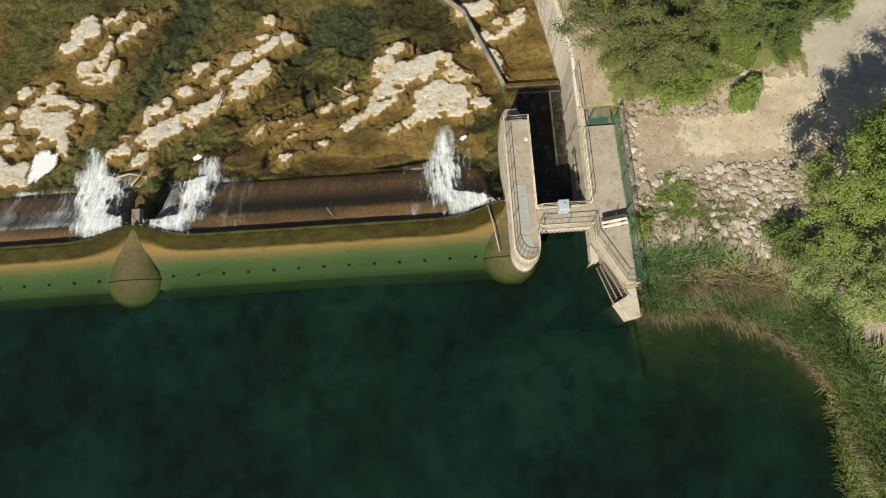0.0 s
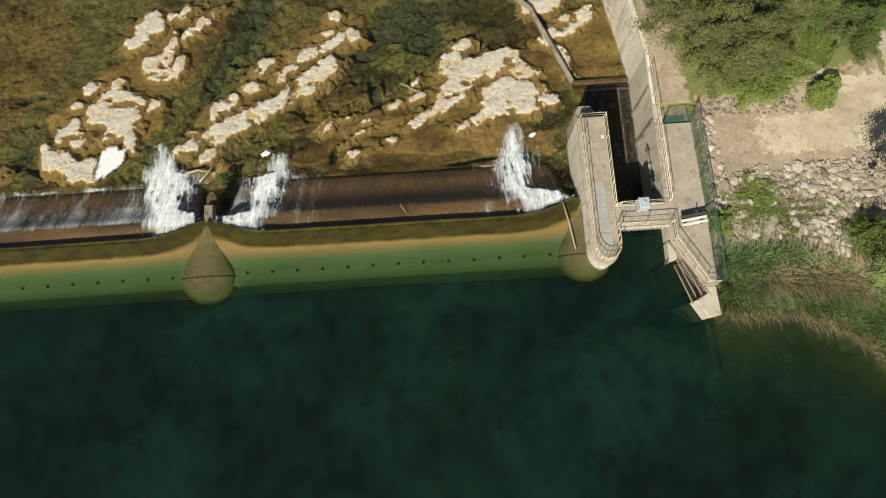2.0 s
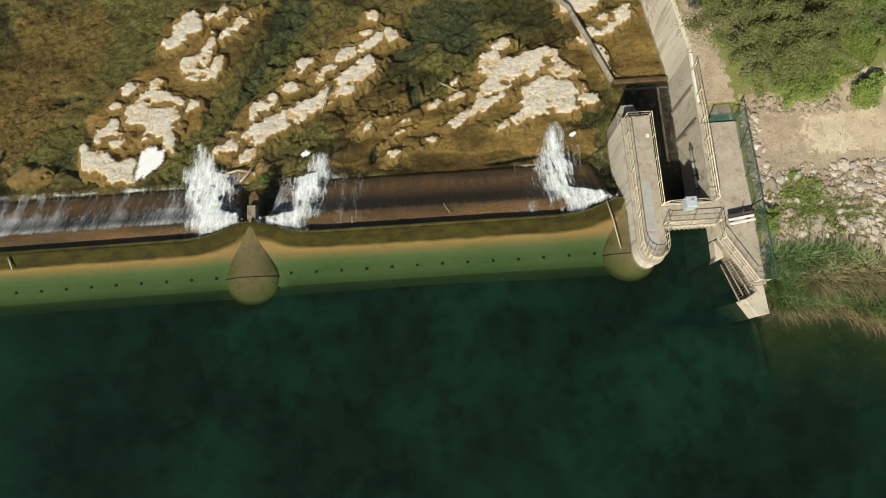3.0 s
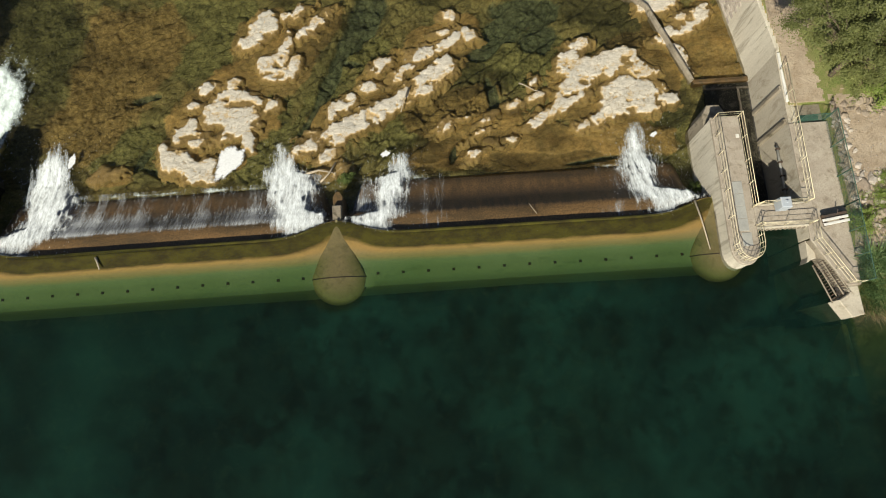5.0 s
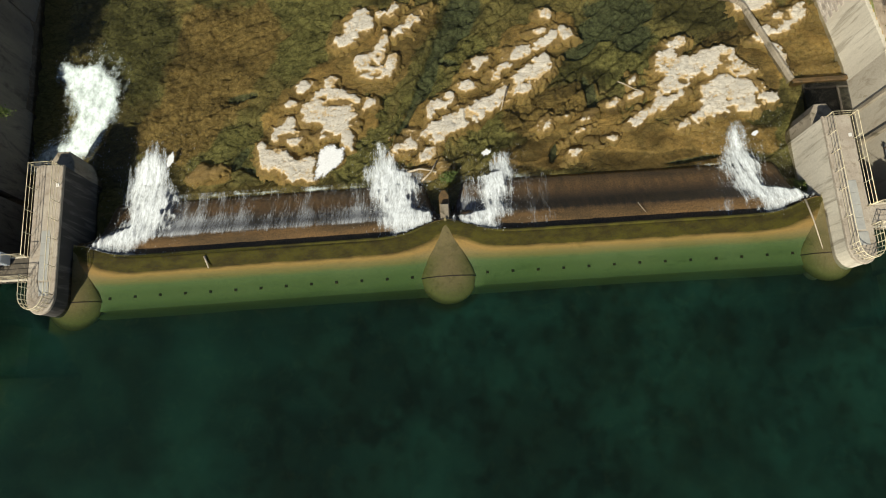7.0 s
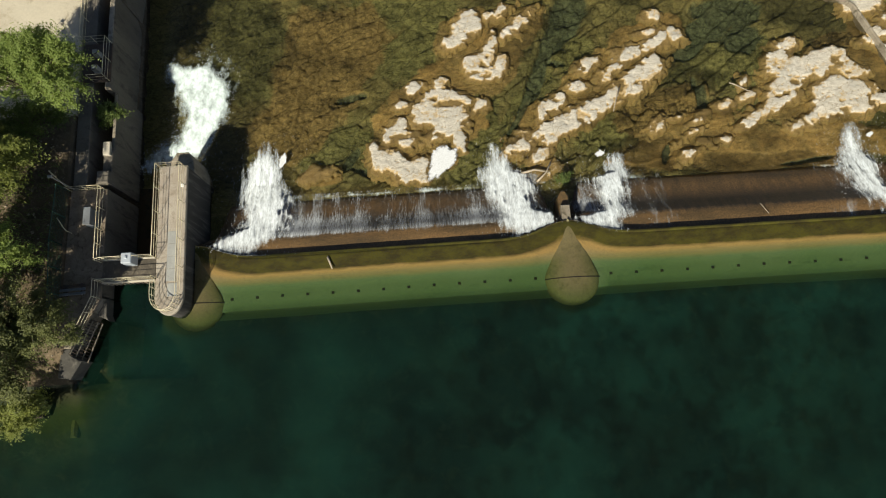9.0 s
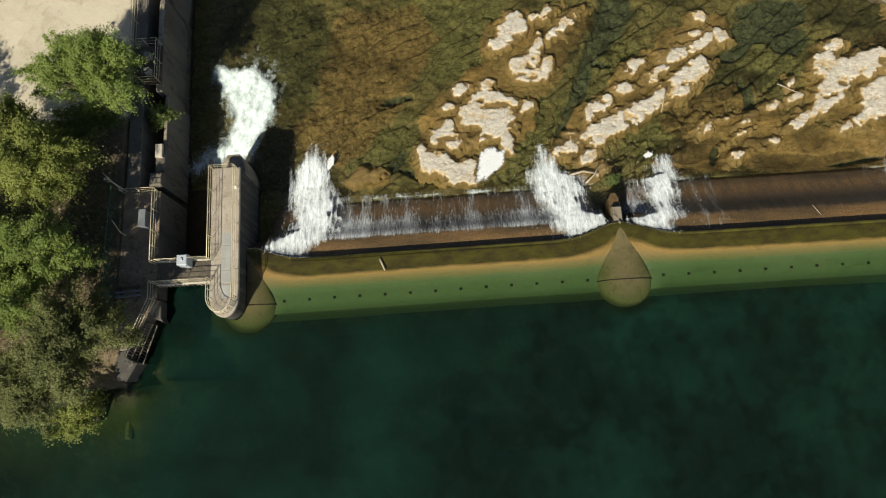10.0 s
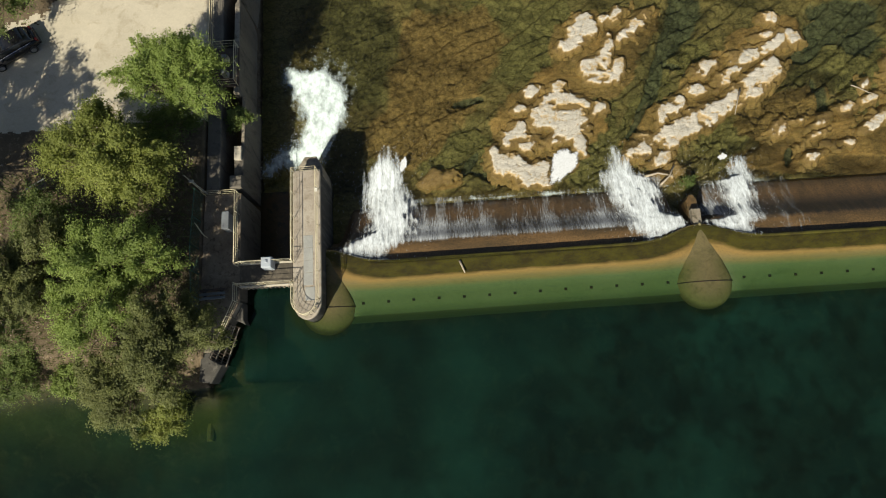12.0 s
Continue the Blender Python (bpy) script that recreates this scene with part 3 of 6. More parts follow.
def pools(x, y):
    """1 in the deep green channel and hollows, else 0."""
    w = 1.5 * (fbm(x * 0.6, y * 0.6, 23, 5) - 0.5)
    mid = np.interp(y, [7.0, 8.9, 11.0, 13.6, 15.7, 17.4, 19.4, 26], [-6.0, -5.2, -3.9, -2.8, -1.7, -0.5, 0.3, 0.5])
    wide = np.interp(y, [7.0, 9, 13, 15, 18, 26], [0.15, 0.4, 0.7, 0.8, 1.4, 1.8])
    out = 1 - step(0.6, 1.25, np.abs(x - mid + 0.9 * w) / wide + w * 0.6)
    return np.maximum(out, zone(x, y, HOLLOWS, 23, 1.3, 0.2))


def terraces(h, n, sharp=0.86):
    """A field cut into flat treads with short risers."""
    k = h * n
    f = k - np.floor(k)
    return (np.floor(k) + step(sharp, 1.0, f)) / n


def river_bed(x, y):
    """Tilted rock strata that run across the river, with ledges, two deep channels and a pool."""
    c, s = math.cos(radians(38)), math.sin(radians(38))
    u, v = x * c + y * s, -x * s + y * c
    w = v + 1.6 * (fbm(u * 0.16, v * 0.2, 3) - 0.5) * 2
    saw = (w * 0.62 + 0.5 * fbm(u * 0.3, v * 0.3, 5)) % 1.0
    ledge = step(0.0, 0.88, saw) * (1 - step(0.9, 1.0, saw))
    rough = fbm(x * 0.12, y * 0.12, 19)
    bare, pool = bare_rock(x, y), pools(x, y)
    calm = 1 - 0.85 * bare
    z = -3.34 + (0.26 * ledge + 0.36 * (fbm(u * 0.22, v * 0.55, 11) - 0.5) + 0.22 * (fbm(x * 1.5, y * 1.5, 7, 5) - 0.5)) * calm - 0.16 * np.abs(fbm(u * 0.45, v * 0.9, 13, 4) - 0.5) * 2
    z = z + 1.15 * calm * plates(u * 0.55 + 0.7 * fbm(x * 0.6, y * 0.6, 15), v * 1.0 + 0.7 * fbm(x * 0.6, y * 0.6, 16)) * (0.25 + 0.75 * step(0.42, 0.6, rough))
    z = z + 0.6 * calm * plates(u * 1.6 + fbm(x, y, 17), v * 2.2 + fbm(x, y, 18)) * step(0.35, 0.6, fbm(x * 0.2, y * 0.2, 29))
    flaky = step(0.40, 0.62, fbm(x * 0.25, y * 0.25, 33))
    z = z + (0.06 + 0.15 * flaky) * calm * 3.0 * (terraces(fbm(u * 0.5, v * 0.8, 35, 5), 9) - 0.5)
    z = z + 0.25 * (0.35 + calm) * (terraces(fbm(x * 0.35, y * 0.35, 37, 5), 11, 0.93) - 0.5)
    z = z + 0.09 * (fbm(x * 3.4, y * 3.4, 39, 3) - 0.5)
    z = z + 0.22 * bare - 0.45 * pool - 0.10 * zone(x, y, DIM, 131)
    z = z + (-2.95 - z) * 0.8 * (1 - step(3.9, 5.0, y))
    return np.where(z > -2.96, -2.96 + 0.25 * (z + 2.96), z)


def ground_height(x, y):
    inside = (x > WALL_L - 0.2) & (x < east_wall(y) + 0.2)
    down = river_bed(x, y)
    deep = -4.6 + 1.6 * (fbm(x * 0.09, y * 0.09, 21) - 0.5)
    bank_r = np.minimum(BANK_Z, np.clip((y - shore(x)) * 0.36, -1.0, 9) * np.where(y < shore(x), 1.6, 1.0))
    bank_l = np.minimum(BANK_Z, np.clip((y - shore(x)) * 0.7, -3, 9))
    under = np.maximum(deep, np.minimum(0, (y - shore(x)) * np.where(x > 31.5, 0.5, 0.45)))
    bank = np.where(x > 0, bank_r, bank_l)
    bank = np.where(y < shore(x), under, bank)
    bank = bank + 0.10 * (fbm(x * 0.7, y * 0.7, 31) - 0.5) * (y > shore(x) + 1)
    river = np.where(y > -0.5, down, deep)
    z = np.where(inside & (y > -9.2), river, bank)
    open_water = y < -8.6
    side = np.minimum(np.abs(x - 32.0), np.abs(x + 36.0))
    mid = (x > -36.0) & (x < 32.0)
    foot = np.where(x > -2, -8.3, -9.0)
    z = np.where(open_water & mid, np.maximum(deep, np.minimum(0, (y - foot) * np.where(x > -2, 1.3, 0.45)) - side * 0.7), z)
    z = np.where((x > 29.0) & (x < 31.75) & (y > -6.8) & (y < 6.0), np.minimum(z, 1.0), z)
    z = np.where((x > -36.5) & (x < -33.5) & (y > -6.2), np.minimum(z, -1.6), z)
    z = np.where((x > -36.2) & (x < -33) & (y > -9.4) & (y < -5.5), np.minimum(z, -1.5), z)
    z = np.where((x > 28.9) & (x < 31.8) & (y < -3.4) & (y > -9.0) & (x < 29.9 + (-y - 3.5) * 0.56), -4.6, z)
    far = step(70, 160, np.hypot(x, y)) * (1 - (np.abs(x) < 60) * 1.0)
    return z + far * 6 * fbm(x * 0.01, y * 0.01, 41)


def ground_kind(x, y):
    """0 river bed, 1 reservoir bed, 2 gravel path, 3 stony earth, 4 grass, 5 yard, 6 leaf litter, 7 far land, 8 road."""
    n = (fbm(x * 0.8, y * 0.8, 51) - 0.5) * 2 + 1.2 * (fbm(x * 4.1, y * 4.1, 53) - 0.5)
    k = np.full(x.shape, 7)
    near = (np.abs(x) < 75) & (np.abs(y) < 60)
    k = np.where(near & (x > 0), 4, k)
    k = np.where(near & (x <= 0), 6, k)
    rip = (x > 32) & (x < 45) & (y < 6.4 + 1.5 * n + 0.25 * np.maximum(0, x - 38)) & (y > shore(x) + 1.5)
    k = np.where(rip, 3, k)
    track = (x > 36.0 + 1.5 * n) & (x < 52) & (y > 1.9 + 0.6 * n) & (y < 4.6 + 0.5 * n)
    k = np.where(track, 2, k)
    foot = np.abs(y - np.interp(x, [37.5, 39.1, 41.4, 44.5], [10.6, 9.2, 7.4, 6.4])) < 0.36 + 0.15 * n
    k = np.where(foot & (x > 37) & (x < 44.5), 2, k)
    k = np.where((x > 46.0 + 0.6 * n) & (y > -3) & (y < 40), 2, k)
    k = np.where((x > 45.4 + 0.5 * n) & (y > 6.0 + n) & (y < 40), 8, k)
    k = np.where((x > 42.0 + 2 * n) & (x < 46) & (y > 4) & (y < 7.0 + n), 2, k)
    k = np.where((x > 29) & (x < 31.5 + n) & (y > 6), 3, k)
    k = np.where((x > 45.4 + 0.5 * n) & (x < 60) & (y > -13) & (y < -9.8 + 0.5 * n), 3, k)
    k = np.where((x < -36.4) & (x > -80) & (y > 9.6 + 0.25 * n) & (y < 45), 5, k)
    k = np.where((x < -48.4 + n) & (y > 18.6 + 0.4 * (x + 50) + n), 6, k)
    k = np.where((y < shore(x) + 0.1) & (np.abs(x) < 75) & (y < -6), 1, k)
    inside = (x > WALL_L - 0.2) & (x < east_wall(y) + 0.2)
    k = np.where(inside & (y > -0.5), 0, k)
    return np.where(inside & (y <= -0.5), 1, k)


xs = np.concatenate([[-700, -400, -250, -160, -110, -85, -70, -60], np.arange(-54, -34.2, 0.2), np.arange(-34, 30, 0.1), np.arange(30.12, 50.01, 0.12), [55, 60, 70, 85, 110, 160, 250, 400, 700]])
ys = np.concatenate([[-700, -400, -220, -120, -70, -45, -34], np.arange(-28, -9, 0.5), np.arange(-9, 3, 0.14), np.arange(3, 21.5, 0.1), np.arange(21.6, 27, 0.3), [28, 33, 40, 55, 80, 130, 220, 400, 700]])
ground, GX, GY = grid("ground", xs, ys, ground_height, [BED, DEEP_BED, PATH_DIRT, RUBBLE, GRASSY, LOT, LITTER, FAR_LAND, ROAD], ground_kind)
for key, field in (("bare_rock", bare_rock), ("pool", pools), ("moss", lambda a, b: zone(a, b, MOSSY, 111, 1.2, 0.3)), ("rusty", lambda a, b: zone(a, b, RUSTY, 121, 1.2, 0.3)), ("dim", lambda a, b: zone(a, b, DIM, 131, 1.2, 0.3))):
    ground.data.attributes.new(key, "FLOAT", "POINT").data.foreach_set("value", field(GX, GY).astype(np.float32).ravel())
tagged(ground, "brown rocky river bed between pale gravel and grassy banks", "ground", kind="structure")


# ---- the barrage ----
def skew(x):
    """The western span runs slightly askew."""
    return 0.009 * np.minimum(0, x + 2.25)


def crest_end(x):
    """0 in mid-span, 1 where the bag folds down at a cone."""
    d = min(abs(x - c) for c in CONES)
    return math.exp(-((d / 2.3) ** 2))


PROFILE = [(4.0, -3.1), (3.85, -2.86), (3.0, -2.42), (2.3, -2.03), (1.85, -1.76), (1.45, -1.43), (1.05, -1.06), (0.74, -0.82), (0.5, -0.70), (0.1, -0.65), (-0.32, -0.63), (-0.67, -0.61),
           (-0.70, -0.14), (-0.80, -0.04), (-0.95, -0.02), (-1.3, -0.07), (-1.7, -0.15), (-2.1, -0.27), (-2.45, -0.43), (-2.75, -0.58), (-3.0, -0.72), (-3.3, -0.80), (-4.42, -0.87), (-4.46, -4.9)]
LIP = 12


def profile(x):
    e = crest_end(x)
    out = []
    for i, (y, z) in enumerate(PROFILE):
        k = math.exp(-((y + 0.7) / 1.5) ** 2)
        out.append((y + float(skew(x)) + 1.0 * e * k, z - 0.16 * e * k))
    tuck = math.exp(-((min(abs(x - c) for c in CONES) / 1.15) ** 4))
    for i in range(LIP):
        out[i] = (out[i][0] - tuck * 0.72 * max(0.0, out[i][0] - out[LIP][0] - 0.1), out[i][1])
    return out


def span(x0, x1, mats, rows, name, label):
    s = Shape()
    n = max(2, int((x1 - x0) / 0.2))
    for i in range(n + 1):
        x = x0 + (x1 - x0) * i / n
        pr = profile(x)[rows[0]:rows[1]]
        s.v += [(x, y + 0.02 * noise.noise((x * 1.3, y, 4)), z + 0.02 * noise.noise((x * 0.8, y * 2, 1))) for y, z in pr]
    m = rows[1] - rows[0]
    s.f = [[i * m + j, (i + 1) * m + j, (i + 1) * m + j + 1, i * m + j + 1] for i in range(n) for j in range(m - 1)]
    ob = part(name, s, mats, None, label, True)
    ob.data.set_sharp_from_angle(angle=radians(42))
    return ob


def plate_shape():
    return Shape().box(-0.10, 0.10, -0.09, 0.09, -0.04, 0.03, 0.015)


PLATE = mesh_of(plate_shape(), RUST, name="clamp_plate")
for a, b in ((PIER_L[1], -2.35), (-2.35, PIER_R[0])):
    weir = thing("inflatable_weir", "rust-brown inflatable weir streaked with algae, overflowing", "weir", "weir spans")
    span(a, b, RUBBER, (0, LIP + 1), "downstream_face", "").parent = weir
    span(a, b, APRON, (LIP, len(PROFILE)), "crest", "olive and tan silted crest under water").parent = weir
    way = 1 if b > 0 else -1
    for i in range(13):
        x = -2.25 + way * (2.62 + 1.765 * i)
        ob = new("clamp_plate", PLATE)
        ob.location, ob.parent = (x, -3.56 + float(skew(x)) + 0.02 * math.sin(x * 3), -0.80), weir


def cone(x0, lo, hi, name):
    """The rounded nose that the bag folds against: a lying half cone with a domed end."""
    s = Shape()
    R, y1 = 1.96, -3.70
    prof = [(0.35, 0.06), (-0.2, 0.2)] + [(y1 * k / 10, 0.22 + (R - 0.22) * k / 10) for k in range(1, 11)]
    prof += [(y1 - 0.02, R - 0.03), (y1 - 0.06, R - 0.03)] + [(y1 - 0.06 - 1.85 * math.sin(a), (R - 0.03) * math.cos(a)) for a in (math.pi / 2 * k / 9 for k in range(1, 10))]
    n = 24
    for y, r in prof:
        ridge = -0.18 - 0.1 * max(0.0, (y1 - y) / 1.75) - 0.12 * max(0.0, min(1.0, y / y1))
        top = ridge if y > y1 - 0.05 else ridge - 0.3 * (R - r)
        steep = 0.12 + 0.24 * max(0.0, min(1.0, y / y1)) ** 2
        for j in range(n + 1):
            a = math.radians(lo + (hi - lo) * j / n)
            s.v.append((x0 + r * math.cos(a), y, top - r * steep * (1 - math.sin(a))))
    m = n + 1
    s.f = [[i * m + j, i * m + j + 1, (i + 1) * m + j + 1, (i + 1) * m + j] for i in range(len(prof) - 1) for j in range(n)]
    s.v = [(p, q + float(skew(x0)), r) for p, q, r in s.v]
    ob = thing(name, "tan silted concrete cone nose under green water", "weir pier", "cone noses")
    part("nose", s, NOSE, ob, "", True)
    part("joint_strip", Shape().tube([(x0 + (R + 0.02) * math.cos(radians(q)), y1 - 0.04 + float(skew(x0)), -0.31 - R * 0.36 + (R * 0.36 + 0.02) * math.sin(radians(q)))
                                      for q in np.linspace(lo, hi, 20)], 0.035, 5), RUST, ob)
    return ob


NOSE = surface("silted smooth concrete", (0.30, 0.245, 0.112), (0.25, 0.212, 0.095), (0.19, 0.165, 0.068), 0.5, 7, 0.85, 0.2, 0.02)
cone(CONES[0], -30, 210, "cone_nose")
cone(CONES[1], -30, 210, "cone_nose")
cone(CONES[2], -30, 210, "cone_nose")

# dividing wall behind the middle cone
divider = thing("dividing_wall", "narrow brown algae-stained concrete dividing wall", "wall")
part("wall_body", Shape().prism([(-2.72, 0.2), (-1.98, 0.2), (-1.98, 2.3), (-2.2, 2.7), (-2.5, 2.7), (-2.72, 2.3)], -3.4, -1.0, 0.06), WET_CONCRETE, divider)
part("wall_cap", Shape().box(-2.66, -2.04, 0.15, 1.5, -1.0, -0.45, 0.05), OLD_CONCRETE, divider, "pale worn cap")

# ---- water ----
wx = np.concatenate([[-700, -300, -150, -100, -75], np.arange(-58, 58.1, 0.25), [75, 100, 150, 300, 700]])
wy = np.concatenate([[-700, -300, -150, -80, -50], np.arange(-34, -8, 0.4), np.arange(-7.8, -0.75, 0.1)])


def murk_of(x, y):
    z = ground_height(x, y)
    on = (x > PIER_L[1] + 0.1) & (x < PIER_R[0] - 0.1) & (y > -6.5)
    prof = np.interp(np.minimum(-y + skew(x), 4.35), [-q[0] for q in PROFILE[LIP:]], [q[1] for q in PROFILE[LIP:]])
    z = np.where(on, np.maximum(z, prof - 3.2 * step(4.6, 5.9, -y + skew(x))), z)
    for c in CONES:
        wide = 0.25 + 1.72 * np.clip(-y / 3.7, 0, 1)
        rad = np.hypot((x - c) / wide, np.minimum(0, y + 3.7) / 1.95)
        z = np.where((rad < 1.5) & (y < -0.5), np.maximum(z, -0.3 - 0.5 * np.minimum(rad, 1) ** 2 - 4 * step(1.15, 1.5, rad)), z)
    toe = ((np.abs(x - 32.0) < 0.4) | (np.abs(x + 36.8) < 0.4)) & (y < -8.6) & (y > -12.6)
    z = np.where(toe, np.maximum(z, -0.85 - 0.6 * (-8.6 - y)), z)
    return 1 - np.exp(0.31 * np.minimum(z, 0) * (1 + 0.25 * (fbm(x * 0.35, y * 0.35, 61) - 0.5)))


reservoir, X, Y = grid("reservoir_water", wx, wy, lambda a, b: np.zeros_like(a), [DEEP_WATER])
co = np.stack([X, Y, np.zeros_like(X)], -1)
edge = np.array([[profile(float(v))[LIP + 2][0] if PIER_L[1] < v < PIER_R[0] else -1.7 for v in wx]])
co[-1, :, 1] = edge
co[-2, :, 1] = np.minimum(co[-2, :, 1], edge - 0.1)
reservoir.data.vertices.foreach_set("co", co.astype(np.float32).ravel())
murk = reservoir.data.attributes.new("murk", "FLOAT", "POINT")
murk.data.foreach_set("value", murk_of(co[..., 0], co[..., 1]).astype(np.float32).ravel())
tagged(reservoir, "still dark green reservoir water", "water", kind="structure")

rx = np.arange(-34.0, 29.3, 0.6)
ry = np.concatenate([np.arange(-1.2, 22, 0.6), [26, 40, 80, 200]])
river, _, _ = grid("river_water", rx, ry, lambda X, Y: RIVER_Z + 0.02 * (fbm(X, Y, 71) - 0.5), [SHALLOW])
tagged(river, "clear shallow water over brown rock", "water", kind="structure")


# ---- walls, piers, platforms ----
def pier(x0, x1, face):
    c = (x0 + x1) / 2
    ob = thing("weir_pier", "long pale concrete pier with a rounded nose beside the weir", "pier", "weir piers")
    r = (x1 - x0) / 2
    arc = [(c - r * math.cos(a), -3.7 - 1.25 * math.sin(a)) for a in (math.pi * i / 14 for i in range(15))]
    part("pier_body", Shape().prism(arc + [(x1, 5.35), (x0, 5.35)], -5.0, 1.45, 0.02), face, ob)
    arc2 = [(c - (r + 0.05) * math.cos(a), -3.7 - 1.3 * math.sin(a)) for a in (math.pi * i / 14 for i in range(15))]
    part("deck_slab", Shape().prism(arc2 + [(x1 + 0.05, 5.4), (x0 - 0.05, 5.4)], 1.452, DECK_Z, 0.04), DECK, ob, "weathered grey-brown deck")
    part("tail", Shape().prism([(x0 + 0.02, 5.352), (x1 - 0.02, 5.352), (x1 - 0.08, 6.15), (x1 - 0.5, 6.95), (x0 + 0.45, 6.95), (x0 + 0.05, 6.3)], -4.0, 0.25, 0.05), OLD_CONCRETE, ob)
    for i in range(4):
        y = -0.2 - i * 0.86 + 0.9
        part("cover_plate", Shape().box(c - 0.22, c + 0.42, y - 0.84, y, DECK_Z - 0.01, DECK_Z + 0.025, 0.01), STEEL, ob, "pale grey steel cover plate")
    part("cover_plate", Shape().box(c - 0.12, c + 0.52, -3.75, -2.85, DECK_Z - 0.01, DECK_Z + 0.03, 0.01), STEEL, ob, "pale grey steel cover plate")
    part("hatch", Shape().box(c + 0.55, c + 0.77, 3.8, 4.05, DECK_Z - 0.01, DECK_Z + 0.04, 0.01), WHITE_PAINT, ob, "small white hatch")
    return ob


# west pier takes the shade-blackened colour, east pier the pale sunlit one
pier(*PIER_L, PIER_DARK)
pier(*PIER_R, PIER_FACE)


def railing(pts, label="cream-painted tubular steel railing", gap=1.45, mat=CREAM, heights=(1.06, 0.70, 0.35), r=0.024, z=DECK_Z):
    """Rails along a line of deck points, with posts at even steps."""
    ob = thing("railing", label, "railing", "railings")
    for k, h in enumerate(heights):
        part("top_rail" if k == 0 else "mid_rail", Shape().tube([(x, y, z + h) for x, y in pts], r if k == 0 else r * 0.6, 6), mat, ob, "", True)
    post = mesh_of(Shape().tube([(0, 0, -0.02), (0, 0, heights[0])], r * 0.9, 6), mat, True, "post")
    for a, b in zip(pts, pts[1:]):
        n = max(1, round(math.dist(a, b) / gap))
        for i in range(n):
            p = new("post", post)
            p.location = (a[0] + (b[0] - a[0]) * i / n, a[1] + (b[1] - a[1]) * i / n, z)
            p.parent = ob
    p = new("post", post)
    p.location, p.parent = (*pts[-1], z), ob
    return ob


def pier_rails(x0, x1, gate_side):
    c, r = (x0 + x1) / 2, (x1 - x0) / 2 - 0.07
    far, near = c - gate_side * r, c + gate_side * r
    railing([(near, -2.45)] + [(near, -3.2)] + [(c + gate_side * r * math.cos(a), -3.7 - 1.08 * math.sin(a)) for a in (math.pi * i / 10 for i in range(11))]
            + [(far, 0), (far, 5.25), (near, 5.25), (near, 2), (near, -1.15)], gap=1.5)


pier_rails(*PIER_L, -1)
pier_rails(*PIER_R, 1)


def foot_bridge(x0, x1, box_x, deck):
    ob = thing("foot_bridge", "short concrete foot bridge over the sluice", "bridge", "foot bridges")
    part("slab", Shape().box(x0, x1, -2.5, -1.1, 1.40, DECK_Z - 0.004, 0.03), deck, ob)
    part("edge_beam", Shape().box(x0, x1, -2.62, -2.503, 1.12, DECK_Z + 0.03, 0.02), CONCRETE, ob)
    part("edge_beam", Shape().box(x0, x1, -1.097, -0.98, 1.12, DECK_Z + 0.03, 0.02), CONCRETE, ob)
    n = int((x1 - x0) / 0.3)
    for i in range(n):
        x = x0 + 0.15 + i * 0.3
        part("bracket", Shape().box(x, x + 0.12, -2.70, -2.622, 1.2, 1.5, 0.01), OLD_CONCRETE, ob)
    railing([(x0 - 0.1, -2.42), (x0 + 0.15, -2.52), (x1, -2.52)])
    railing([(x0 - 0.1, -1.18), (x0 + 0.3, -1.06), (x1, -1.06)])
    hoist = thing("gate_hoist", "light grey enamelled hoist cabinet on the foot bridge", "cabinet", "hoist cabinets", at=(box_x, -1.25, DECK_Z))
    part("cabinet", Shape().box(-0.34, 0.34, -0.32, 0.40, 0.12, 1.12, 0.05), BOX_GREY, hoist)
    part("plinth", Shape().box(-0.28, 0.28, -0.26, 0.32, 0.0, 0.12, 0.01), RUST, hoist)
    part("door_panel", Shape().box(-0.26, 0.26, -0.345, -0.322, 0.22, 1.0, 0.008), BOX_GREY, hoist)
    part("spindle_cover", Shape().box(-0.08, 0.08, -0.02, 0.14, 1.12, 1.22, 0.02), BOX_GREY, hoist)
    gate = thing("sluice_gate", "dark rusty steel sluice gate under the bridge", "gate", "sluice gates")
    part("gate_leaf", Shape().box(x0 + 0.002, x1 - 0.002, -1.5, -1.35, -5.0, 0.9, 0.02), RUST, gate)
    for zz in (-2.4, -1.6, -0.8, 0.0, 0.6):
        part("girder", Shape().box(x0 + 0.05, x1 - 0.05, -1.348, -1.16, zz, zz + 0.12, 0.01), RUST, gate)


foot_bridge(PIER_R[1] + 0.05, WALL_R, 27.45, DECK)
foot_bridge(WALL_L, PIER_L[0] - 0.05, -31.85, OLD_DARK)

# right bank wall and its platform
wall_r = tagged(new("wall_east"), "tall pale concrete river wall", "wall", kind="structure")
part("wall_face", Shape().prism([(WALL_R, -3.4), (WALL_R + 0.55, -3.4), (WALL_R + 0.55, 10.0), (WALL_R, 10.0)], -5.0, 1.58, 0.03), CONCRETE, wall_r)
part("wall_face", Shape().prism([(WALL_R, 10.002), (WALL_R + 0.6, 10.002), (26.3, 30), (25.75, 30)], -4.0, 1.72, 0.04), PIER_FACE, wall_r)
for y, d, top in ((4.75, 0.15, 1.30), (7.2, 0.12, 1.42)):
    part("pilaster", Shape().prism([(WALL_R - d, y + 0.08), (WALL_R + 0.02, y - 0.05), (WALL_R + 0.02, y + 0.40), (WALL_R - d, y + 0.33)], -4.0, top, 0.04), OLD_CONCRETE, wall_r)
